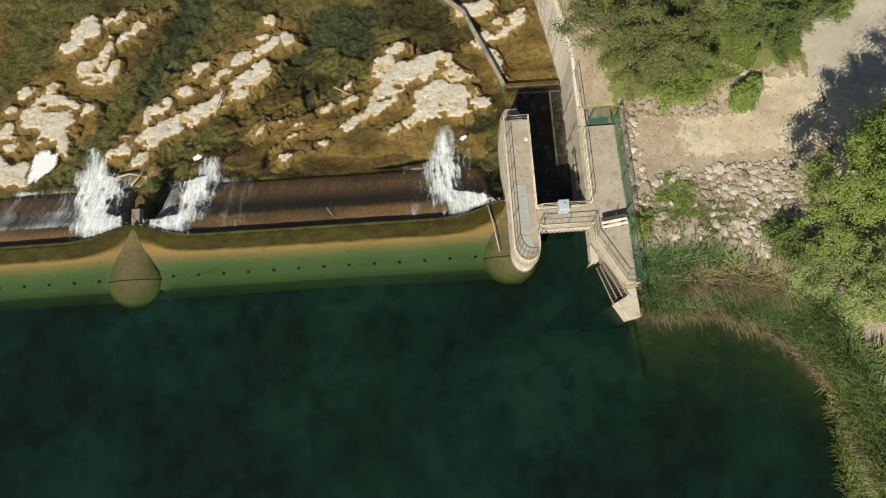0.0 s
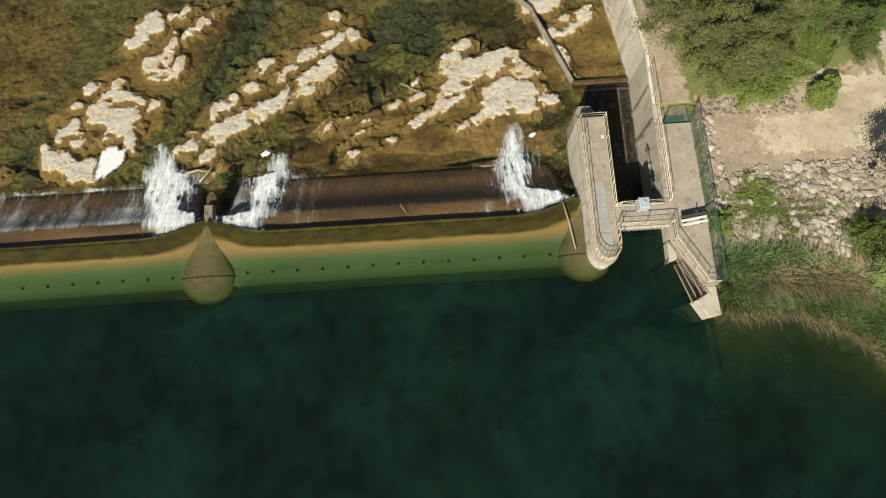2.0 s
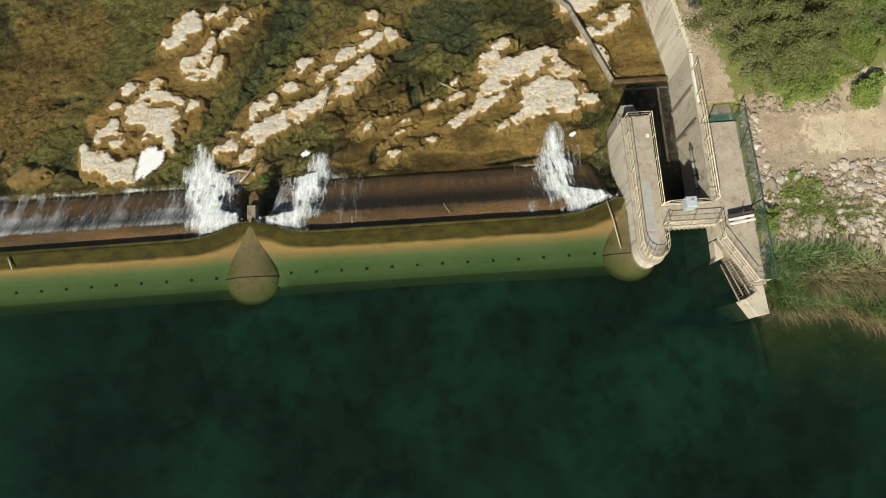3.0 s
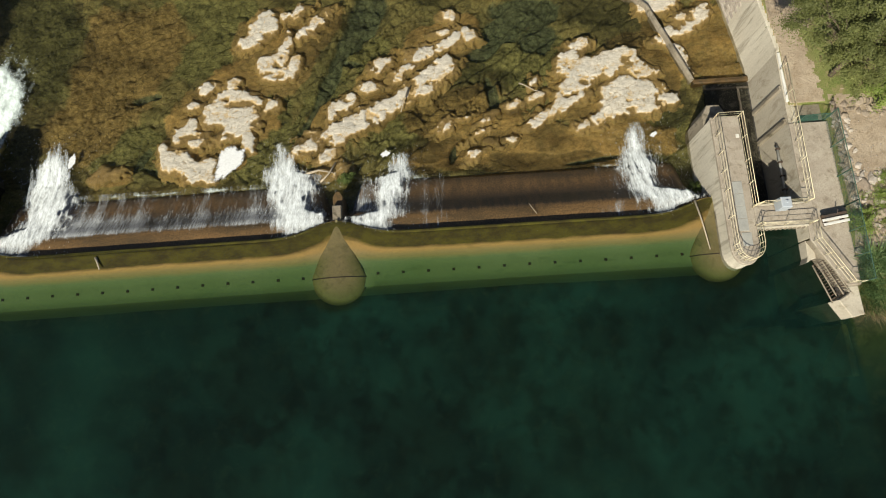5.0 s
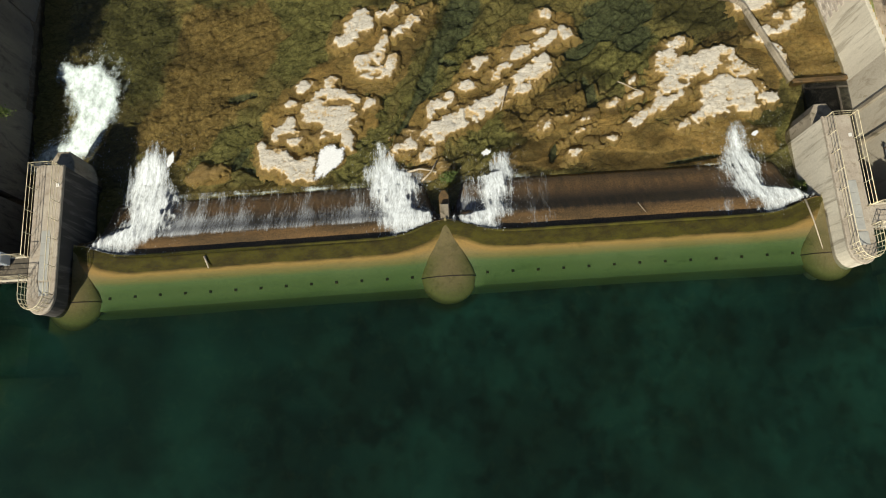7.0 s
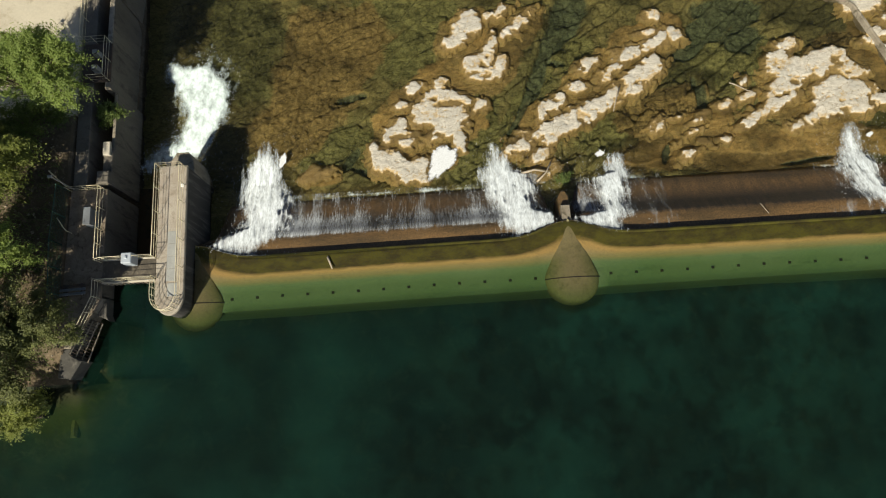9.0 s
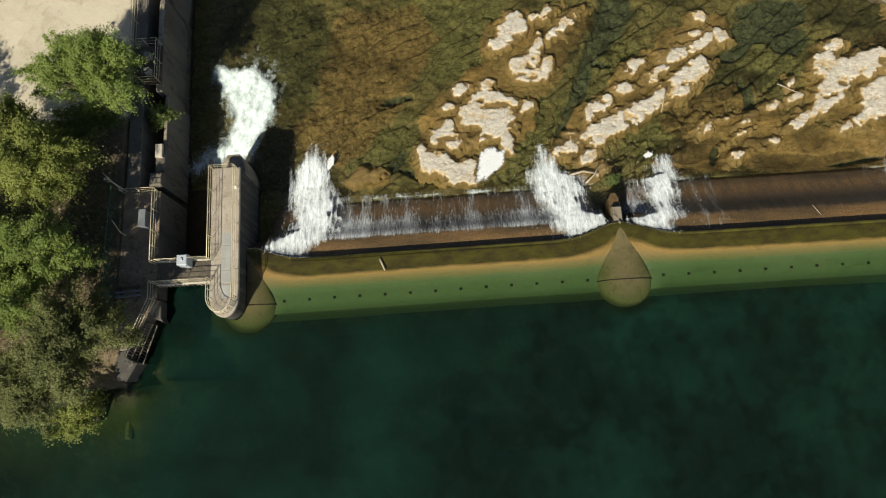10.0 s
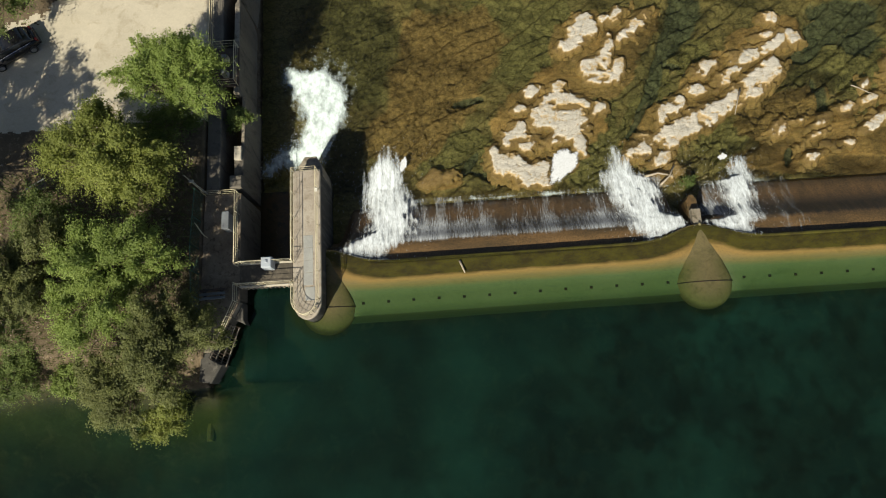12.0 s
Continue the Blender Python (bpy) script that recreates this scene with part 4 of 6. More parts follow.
part("coping", Shape().box(WALL_R + 0.05, WALL_R + 0.32, 6.2, 9.9, 1.581, 1.72, 0.03), WHITE_PAINT, wall_r, "pale coping strip")
rng = np.random.default_rng(77)
block = mesh_of(Shape().box(-0.02, 0.05, -0.27, 0.27, -0.17, 0.17, 0.03), STONE, name="stone")
for r in range(11):
    for k in range(18):
        y = 15.2 + k * 0.58 + (r % 2) * 0.29
        b = new("stone", block)
        b.location = (float(WALL_R - (y - 10.0) * 0.1727) - 0.02 + 0.03 * rng.random(), y, -2.6 + r * 0.37)
        b.rotation_euler = (0, 0, radians(9.8))
        b.scale = (-1, 0.9 + 0.14 * rng.random(), 0.9 + 0.14 * rng.random())
        b.parent = wall_r
duct = thing("gate_guide", "pale steel guide rail fixed along the river wall", "pipe")
part("guide", Shape().tube([(WALL_R - 0.16, 3.7, -0.2), (WALL_R - 0.16, 0.1, -0.2)], 0.10, 8), STEEL, duct, "", True)
for y in (0.4, 1.4, 2.4, 3.4):
    part("bracket", Shape().box(WALL_R - 0.26, WALL_R - 0.002, y, y + 0.12, -0.34, -0.06, 0.01), RUST, duct)
plat = thing("intake_platform", "grey-brown concrete platform with a worn rough surface", "platform", "platforms")
part("deck_slab", Shape().prism([(29.15, 4.6), (29.15, -3.55), (30.95, -6.72), (31.85, -6.72), (31.75, 4.6)], 1.582, DECK_Z - 0.008, 0.03), DECK, plat)
part("foundation", Shape().prism([(29.76, 4.6), (29.76, -3.6), (31.0, -6.6), (31.8, -6.6), (31.7, 4.6)], -4.5, 1.578, 0.02), OLD_CONCRETE, plat)


def intake(sign, x0, label, pale):
    """The splayed intake below the platform: a ledge, a sloping bar screen and a pointed wing wall."""
    def q(x, y):
        return (x0 + sign * x, y)
    ob = thing("water_intake", label, "intake", "water intakes")
    part("ledge", Shape().prism([q(-0.2, -5.0), q(0.25, -4.75), q(0.5, -4.7), q(0.55, -3.5), q(0.0, -3.5), q(-0.02, -4.6)], -5, 0.9, 0.04), pale, ob)
    part("wing_wall", Shape().prism([q(1.2, -7.62), q(1.88, -8.78), q(2.7, -8.62), q(2.62, -6.73), q(1.9, -6.73), q(1.95, -7.2)], -5, 1.35, 0.05), pale, ob)
    part("back_wall", Shape().prism([q(0.02, -3.56), q(0.62, -4.6), q(1.9, -6.75), q(2.6, -6.75), q(0.6, -3.56)], -5, 1.4, 0.03), OLD_CONCRETE, ob)
    a, b, c, d = Vector((*q(0.30, -5.15), 0.55)), Vector((*q(0.95, -4.85), 1.42)), Vector((*q(2.05, -7.1), 1.42)), Vector((*q(1.15, -7.7), 0.55))
    for i in range(14):
        k = i / 13
        part("screen_bar", Shape().tube([a.lerp(d, k), b.lerp(c, k)], 0.03, 5), RUST, ob)
    for k in (0.06, 0.35, 0.65, 0.94):
        part("cross_bar", Shape().tube([a.lerp(b, k), d.lerp(c, k)], 0.05, 5), OLD_CONCRETE, ob)
    part("wing_toe", Shape().prism([q(2.5, -8.7), q(3.0, -8.7), q(3.05, -12.5), q(2.6, -12.5)], -5, -1.0, 0.15), NOSE, ob, "drowned tan wing wall")
    return ob


intake(1, 29.2, "pale concrete water intake with a slanted rusty bar screen", CONCRETE)
intake(-1, -33.95, "shaded concrete water intake with a rusty bar screen", SHADE_CONCRETE)
railing([(29.3, -1.06), (29.3, 4.7), (29.2, 8.6)], gap=1.6)
railing([(29.3, -2.52), (29.3, -3.7), (30.95, -6.6), (31.65, -6.62)], gap=1.2)


def mesh_fence(pts, z, h, name="mesh_fence", label="dark green wire mesh fence on the platform edge"):
    """Welded mesh: posts, rails and thin wires."""
    ob = thing(name, label, "fence", "fences")
    for a, b in zip(pts, pts[1:]):
        n = max(1, round(math.dist(a, b) / 2.0))
        for i in range(n + 1):
            x, y = a[0] + (b[0] - a[0]) * i / n, a[1] + (b[1] - a[1]) * i / n
            part("post", Shape().tube([(x, y, z - 0.05), (x, y, z + h + 0.05)], 0.035, 6), GREEN_PAINT, ob)
        wires = Shape()
        m = max(2, int(math.dist(a, b) / 0.09))
        for i in range(m):
            x, y = a[0] + (b[0] - a[0]) * (i + 0.5) / m, a[1] + (b[1] - a[1]) * (i + 0.5) / m
            wires.tube([(x, y, z + 0.04), (x, y, z + h)], 0.008, 3)
        for k in range(1, 11):
            wires.tube([(*a, z + h * k / 10), (*b, z + h * k / 10)], 0.008, 3)
        part("wire_panel", wires, GREEN_PAINT, ob)
        part("top_rail", Shape().tube([(*a, z + h), (*b, z + h)], 0.03, 6), GREEN_PAINT, ob)
    return ob


mesh_fence([(31.55, 4.75), (31.70, -1.5), (31.75, -6.6)], DECK_Z - 0.01, 1.7)
mesh_fence([(29.7, 4.62), (31.5, 4.66)], DECK_Z - 0.01, 1.2, label="low dark green mesh gate at the platform end")
pit = thing("valve_pit", "small concrete valve pit with a green grating", "pit")
part("rim", Shape().prism([(29.62, 4.66), (31.6, 4.68), (31.55, 6.2), (30.6, 6.6), (29.62, 5.7)], 0.9, 1.45, 0.04), OLD_CONCRETE, pit)
part("grating", Shape().box(30.0, 31.3, 4.8, 5.2, 1.44, 1.5, 0.01), GREEN_PAINT, pit, "dark green steel grating")


def stop_log_rack(x, y, turn, paint, label):
    """A low white trestle that carries spare dark beams."""
    ob = thing("beam_rack", label, "rack", "beam racks", at=(x, y, DECK_Z))
    ob.rotation_euler = (0, 0, radians(turn))
    for yy in (-0.28, 0.0):
        part("pale_beam", Shape().box(-0.85, 0.85, yy - 0.08, yy + 0.09, 0.42, 0.52, 0.02), paint, ob)
    part("dark_beam", Shape().box(-0.82, 0.82, 0.18, 0.34, 0.40, 0.54, 0.02), RUST, ob)
    for xx in (-0.6, 0.55):
        part("trestle", Shape().box(xx - 0.05, xx + 0.05, -0.36, 0.40, 0.0, 0.42, 0.01), RUST, ob)
    part("bracket", Shape().tube([(0.15, 0.2, 0.5), (0.18, 0.5, 0.75)], 0.03, 5), RUST, ob)
    return ob


stop_log_rack(30.72, -2.35, 8, WHITE_PAINT, "low white steel rack holding dark beams")
stop_log_rack(-35.6, -3.0, 2, DARK_STEEL, "low grey steel rack holding dark beams")

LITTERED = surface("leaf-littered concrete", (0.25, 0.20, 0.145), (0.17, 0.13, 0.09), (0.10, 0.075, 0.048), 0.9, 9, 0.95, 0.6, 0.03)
# left bank: wall, side channel and platform
wall_l = tagged(new("wall_west"), "dark stained concrete river wall in shade", "wall", kind="structure")
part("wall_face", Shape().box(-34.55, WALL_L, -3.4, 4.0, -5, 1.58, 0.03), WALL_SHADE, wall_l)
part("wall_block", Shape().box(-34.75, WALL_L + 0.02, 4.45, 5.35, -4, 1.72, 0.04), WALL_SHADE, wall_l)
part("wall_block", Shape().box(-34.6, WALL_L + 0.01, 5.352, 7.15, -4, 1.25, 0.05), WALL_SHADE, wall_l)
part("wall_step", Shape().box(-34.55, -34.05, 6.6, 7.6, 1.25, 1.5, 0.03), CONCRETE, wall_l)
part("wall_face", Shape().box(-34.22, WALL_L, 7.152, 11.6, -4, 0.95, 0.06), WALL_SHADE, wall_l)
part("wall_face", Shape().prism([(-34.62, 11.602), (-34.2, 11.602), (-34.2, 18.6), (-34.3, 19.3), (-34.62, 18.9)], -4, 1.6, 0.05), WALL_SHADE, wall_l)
# pale slabs on top, since the wall's own colour already holds its shade
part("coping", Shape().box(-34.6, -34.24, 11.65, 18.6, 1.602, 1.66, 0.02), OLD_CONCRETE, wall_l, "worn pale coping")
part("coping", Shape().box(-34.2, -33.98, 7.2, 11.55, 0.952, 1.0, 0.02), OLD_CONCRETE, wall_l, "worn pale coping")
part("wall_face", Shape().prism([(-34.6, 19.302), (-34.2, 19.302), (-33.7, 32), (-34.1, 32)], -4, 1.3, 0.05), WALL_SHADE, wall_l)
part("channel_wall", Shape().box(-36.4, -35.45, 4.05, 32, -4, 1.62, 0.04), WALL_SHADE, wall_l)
# side channel floor is coloured near-black for the shade in the slot
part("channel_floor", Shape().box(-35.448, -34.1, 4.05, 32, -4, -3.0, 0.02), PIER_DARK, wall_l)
plat_l = thing("sluice_platform", "shaded concrete platform littered with leaves", "platform", "platforms")
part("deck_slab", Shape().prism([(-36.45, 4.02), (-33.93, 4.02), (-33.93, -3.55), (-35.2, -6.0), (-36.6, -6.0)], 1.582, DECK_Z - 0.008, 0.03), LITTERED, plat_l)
part("foundation", Shape().prism([(-36.3, 4.0), (-34.56, 4.0), (-34.56, -3.5), (-35.3, -5.9), (-36.4, -5.9)], -4.5, 1.578, 0.02), SHADE_CONCRETE, plat_l)
railing([(-36.35, 3.95), (-34.02, 3.95), (-34.02, 1.0), (-34.02, -1.06)], gap=1.3)
railing([(-34.02, -2.52), (-34.02, -3.6), (-34.9, -5.6)], gap=1.3)
mesh_fence([(-36.55, 4.0), (-36.75, 0.2), (-36.5, -5.0)], DECK_Z - 0.02, 1.6, label="dark green mesh fence along the shaded platform")
# cabinet steel is coloured darker for the part shade it stands in
for x, y, w, d, h, nm, lb in ((-34.58, 1.8, 0.20, 0.56, 1.15, "control_cabinet", "grey control cabinet on the platform"),):
    ob = thing(nm, lb, "cabinet", at=(x, y, DECK_Z))
    part("cabinet", Shape().box(-w, w, -d, d, 0.08, h, 0.03), DARK_STEEL, ob)
    part("plinth", Shape().box(-w * 0.9, w * 0.9, -d * 0.9, d * 0.9, 0, 0.08, 0.01), RUST, ob)
    part("roof_cap", Shape().box(-w - 0.04, w + 0.04, -d - 0.04, d + 0.04, h, h + 0.05, 0.015), DARK_STEEL, ob)
post = thing("lamp_post", "thin galvanised lamp post with a small head", "lamp post", at=(-36.3, 4.15, DECK_Z - 0.1))
part("pole", Shape().tube([(0, 0, 0), (0, 0, 2.7)], 0.05, 8, 0.035), STEEL, post)
part("lamp_head", Shape().box(-0.18, 0.12, -0.09, 0.09, 2.68, 2.78, 0.02), STEEL, post)

valve = thing("valve_platform", "rusty steel valve platform over the side channel", "platform")
part("floor_grating", Shape().box(-36.3, -34.2, 12.1, 15.15, 1.62, 1.70, 0.01), RUST, valve)
for y in (12.8, 14.0):
    part("valve_stand", Shape().box(-35.3, -34.9, y, y + 0.35, 1.70, 2.35, 0.04), STEEL, valve)
    part("hand_wheel", Shape().tube([(-35.1 + 0.25 * math.cos(a), y + 0.17 + 0.25 * math.sin(a), 2.42) for a in np.linspace(0, 2 * math.pi, 13)], 0.025, 5), RUST, valve)
railing([(-36.3, 12.15), (-36.3, 15.15), (-34.25, 15.15), (-34.25, 12.15), (-35.4, 12.15)], gap=1.2, z=1.69)
railing([(-36.1, 15.3), (-36.1, 24.0)], gap=1.6, z=1.62)

# the downstream sill and the low slanting wall
low = thing("training_wall", "low slanting concrete training wall in the river", "wall")
pts = [(20.2, 18.6), (22.1, 16.75), (24.75, 10.35)]
for a, b in zip(pts, pts[1:]):
    d = (Vector(b) - Vector(a)).normalized()
    nrm = Vector((-d.y, d.x)) * 0.11
    A, B = Vector(a), Vector(b) + d * 0.1
    part("wall_length", Shape().prism([tuple(A - nrm), tuple(B - nrm), tuple(B + nrm), tuple(A + nrm)], -3.8, -2.28, 0.04), OLD_CONCRETE, low)
sill = thing("channel_sill", "brown algae-covered concrete sill across the sluice channel", "sill")
part("sill_beam", Shape().box(24.9, 29.1, 10.05, 10.4, -4, -2.62, 0.05), WET_CONCRETE, sill)
# channel floor colour blackened where the pier and bridge shade it
part("apron", Shape().box(25.77, 29.19, -1.1, 10.048, -4, -2.95, 0.03), PIER_DARK, sill, "wet channel floor coloured black for shade")
for x0, x1, y0, y1 in ((25.8, 29.1, 9.5, 9.66), (28.2, 28.36, 3.5, 9.498)):
    part("kerb", Shape().box(x0, x1, y0, y1, -2.951, -2.78, 0.02), OLD_DARK, sill)
sill_l = thing("channel_apron", "dark wet concrete floor of the sluice channel", "apron")
part("apron", Shape().box(-33.94, -30.31, -1.1, 5.5, -4, -2.90, 0.03), WET_CONCRETE, sill_l)


# ---- rocks in the river ----
def slab_shape(lumps, seed, h, grow=0.04, pit=0.12):
    """Merged low slabs: crisp torn edges, pitted flat tops, and a skirt that dips under the bed."""
    L = np.array(lumps)
    big = L[:, 2:4].max() + 1.0
    x0, x1, y0, y1 = L[:, 0].min() - big, L[:, 0].max() + big, L[:, 1].min() - big, L[:, 1].max() + big
    nx, ny = int((x1 - x0) / 0.085), int((y1 - y0) / 0.085)
    X, Y = np.meshgrid(np.linspace(x0, x1, nx), np.linspace(y0, y1, ny), indexing="ij")
    wx, wy = X + 0.55 * (fbm(X * 1.1, Y * 1.1, seed, 4) - 0.5), Y + 0.55 * (fbm(X * 1.1, Y * 1.1, seed + 40, 4) - 0.5)
    inner = np.full(X.shape, -9.0)
    for cx, cy, a, b, turn in lumps:
        ct, st = math.cos(radians(turn)), math.sin(radians(turn))
        r = np.hypot(((wx - cx) * ct + (wy - cy) * st) / a, (-(wx - cx) * st + (wy - cy) * ct) / b)
        inner = np.maximum(inner, (1 - r) * min(a, b))
    inner = inner + grow + 0.03 + 0.75 * (fbm(X * 1.3, Y * 1.3, seed + 7, 6) - 0.5) + 0.40 * (fbm(X * 3.5, Y * 3.5, seed + 8, 3) - 0.5)
    pits = fbm(X * 0.9, Y * 1.2, seed + 11, 5)
    top = 0.55 * h * (0.8 + 0.2 * step(0.1, 0.5, inner)) + 0.12 * (fbm(X * 1.5, Y * 1.5, seed + 13, 5) - 0.5) - pit * step(0.60, 0.68, pits)
    joint = np.abs(fbm(X * 0.8 + 3, Y * 1.1, seed + 17, 3) - 0.5)
    top = top - 0.06 * (1 - step(0.0, 0.02, joint))
    Z = -2.90 + (0.11 + top) * step(-0.06, 0.16, inner) - 0.60 * (1 - step(-0.5, -0.06, inner)) + 0.05 * (fbm(X * 3, Y * 3, seed + 3, 3) - 0.5)
    keep = inner > -0.5
    s, ids = Shape(), -np.ones(X.shape, int)
    quad = keep[:-1, :-1] & keep[1:, :-1] & keep[1:, 1:] & keep[:-1, 1:]
    used = np.zeros(X.shape, bool)
    for du, dv in ((0, 0), (1, 0), (1, 1), (0, 1)):
        used[du:nx - 1 + du, dv:ny - 1 + dv] |= quad
    ids[used] = np.arange(used.sum())
    s.v = [tuple(q) for q in np.stack([X[used], Y[used], Z[used]], -1).tolist()]
    iu, iv = np.nonzero(quad)
    s.f = np.stack([ids[iu, iv], ids[iu + 1, iv], ids[iu + 1, iv + 1], ids[iu, iv + 1]], -1).tolist()
    return s


def outcrop(seed, lumps, bits=(), h=0.17, label="bleached travertine outcrop above brown shallow water", grow=0.04):
    """One dry slab made of merged lumps, with loose fragments beside it; rows of x, y, half length, half width, turn."""
    ob = thing("rock_outcrop", label, "rock", "river outcrops")
    part("slab", slab_shape(lumps, seed, h, grow), TRAVERTINE, ob, "", True)
    for n, q in enumerate(bits):
        part("fragment", slab_shape([q], seed + 100 + n, h, grow, 0.0), TRAVERTINE, ob, "", True)
    return ob


outcrop(1, [(-9.54, 16.15, 0.9, 0.72, 29), (-8.4, 17.57, 1.44, 1.06, 61)], label="rounded bleached travertine slab in the river")
outcrop(2, [(-5.44, 18.61, 0.74, 0.37, 40)], [(-6.45, 18.13, 0.46, 0.28, 40)])
outcrop(3, [(-4.25, 17.27, 1.48, 0.46, 40), (-4.72, 16.8, 0.5, 0.36, -4)])
outcrop(4, [(-8.0, 14.18, 0.91, 0.73, 45), (-6.74, 14.82, 1.46, 0.44, 80), (-6.9, 13.23, 1.32, 0.66, 12), (-6.04, 13.8, 0.49, 0.89, -4)], label="travertine slab broken by brown hollows")
outcrop(5, [(-11.78, 10.36, 1.22, 0.78, 29), (-10.02, 11.43, 1.28, 0.82, 155), (-10.02, 9.87, 1.32, 1.05, -4), (-11.56, 11.63, 0.67, 0.4, 45), (-10.38, 8.63, 1.16, 0.39, 18)],
        [(-10.76, 12.67, 0.4, 0.31, -4), (-12.58, 12.46, 0.48, 0.26, 18), (-13.46, 11.14, 0.44, 0.22, -4), (-8.74, 11.1, 0.44, 0.35, -4), (-9.42, 7.96, 0.66, 0.23, 108), (-7.6, 10.55, 0.44, 0.27, 45)],
        label="broad bleached travertine slab with grey pitted patches", grow=0.08)
outcrop(6, [(-15.66, 6.77, 0.99, 0.77, 82), (-14.82, 8.46, 0.98, 0.58, 61), (-13.38, 8.23, 0.82, 0.64, 29), (-14.09, 9.25, 0.56, 0.34, 18), (-14.49, 6.37, 1.1, 0.6, 91), (-13.27, 5.52, 1.21, 0.69, -4), (-12.54, 6.24, 0.61, 0.48, -4)],
        label="lobed travertine slab round a brown hollow", grow=0.10)
outcrop(7, [(-3.52, 8.03, 1.21, 0.43, 12), (-4.36, 7.49, 1.05, 0.57, 39), (-5.33, 6.77, 0.6, 0.39, 18)], grow=0.10)
outcrop(8, [(-1.55, 8.41, 1.24, 0.57, 39), (0.01, 9.24, 1.24, 0.58, 35), (1.57, 10.02, 1.34, 0.54, 34), (2.75, 10.79, 0.81, 0.4, 34), (3.96, 11.81, 1.17, 0.45, 32), (5.31, 12.38, 1.08, 0.36, 26), (5.98, 13.11, 0.52, 0.47, 58)],
        [(4.84, 11.27, 0.54, 0.22, 28), (-3.58, 6.11, 0.56, 0.17, 28)], label="long narrow ridge of bleached travertine", grow=0.20)
outcrop(9, [(-2.04, 10.41, 1.07, 0.53, 34), (-2.99, 9.53, 0.59, 0.36, 59)], [(0.12, 11.59, 0.62, 0.35, 12)], grow=0.08)
outcrop(10, [(3.06, 13.02, 1.09, 0.36, 35), (4.11, 14.16, 0.99, 0.68, 23)],
        [(1.09, 13.45, 0.77, 0.41, 37), (5.61, 14.69, 1.0, 0.27, 23), (6.99, 15.33, 0.51, 0.42, 39), (7.91, 15.66, 0.64, 0.36, 143), (6.47, 17.36, 0.45, 0.4, -4), (5.92, 15.9, 0.45, 0.18, 18)], grow=0.10)
outcrop(11, [(15.6, 12.78, 1.05, 0.48, 47), (17.94, 12.13, 2.0, 0.89, 12), (19.14, 13.01, 1.15, 0.44, 5), (20.83, 11.84, 1.2, 0.56, 159), (16.48, 10.94, 1.44, 0.5, 23), (20.07, 10.08, 1.89, 0.95, -4), (18.73, 8.77, 1.39, 0.65, 42),
             (17.49, 7.87, 0.98, 0.31, 22), (20.73, 8.58, 1.39, 0.39, 5), (15.2, 9.24, 1.25, 0.36, 22)], [(22.83, 9.1, 0.38, 0.26, -4), (16.32, 14.04, 0.63, 0.23, 18)], label="broad fan of pale travertine above tan shallows", grow=0.20)
outcrop(12, [(13.24, 8.3, 0.9, 0.36, 35), (12.31, 7.67, 0.54, 0.23, 42)], [(11.1, 9.38, 0.48, 0.26, 7), (13.12, 10.09, 0.62, 0.22, 22), (12.81, 11.29, 0.42, 0.24, 52)], 0.14)
outcrop(13, [(5.67, 8.16, 0.67, 0.31, 33)], [(8.83, 8.27, 0.44, 0.18, 28), (7.96, 5.58, 0.65, 0.26, 27), (8.08, 7.08, 0.66, 0.18, 28), (10.61, 6.54, 0.21, 0.13, -4), (9.73, 6.28, 0.26, 0.13, -4), (7.36, 8.74, 0.31, 0.13, 17)], 0.12)
outcrop(14, [(23.91, 14.63, 1.19, 0.46, 17), (25.95, 15.82, 0.99, 0.59, 46), (24.83, 15.8, 0.66, 0.33, 28)], [(23.83, 13.51, 0.72, 0.3, 120), (24.46, 12.5, 0.72, 0.22, 115)], grow=0.10)
outcrop(15, [(23.03, 17.17, 1.5, 0.6, 12)])
outcrop(16, [(-20.5, 5.7, 1.0, 0.5, 10)], (), -0.10, "low brown rock at the foot of the weir")
outcrop(17, [(-3.6, 4.9, 1.2, 0.42, 10), (-2.6, 5.2, 0.6, 0.4, 0)], (), -0.06, "brown rock and rubble below the dividing wall")


# ---- white water ----
def unit(v):
    return v / np.maximum(np.linalg.norm(v, axis=-1, keepdims=True), 1e-9)


def mesh_from_arrays(name, verts, tris, mat):
    me = bpy.data.meshes.new(name)
    n, k = len(verts), tris.shape[1]
    me.vertices.add(n)
    me.vertices.foreach_set("co", verts.astype(np.float32).ravel())
    me.loops.add(tris.size)
    me.loops.foreach_set("vertex_index", tris.astype(np.int32).ravel())
    me.polygons.add(len(tris))
    me.polygons.foreach_set("loop_start", np.arange(0, tris.size, k, dtype=np.int32))
    me.polygons.foreach_set("loop_total", np.full(len(tris), k, dtype=np.int32))
    me.materials.append(mat)
    me.update(calc_edges=True)
    return me


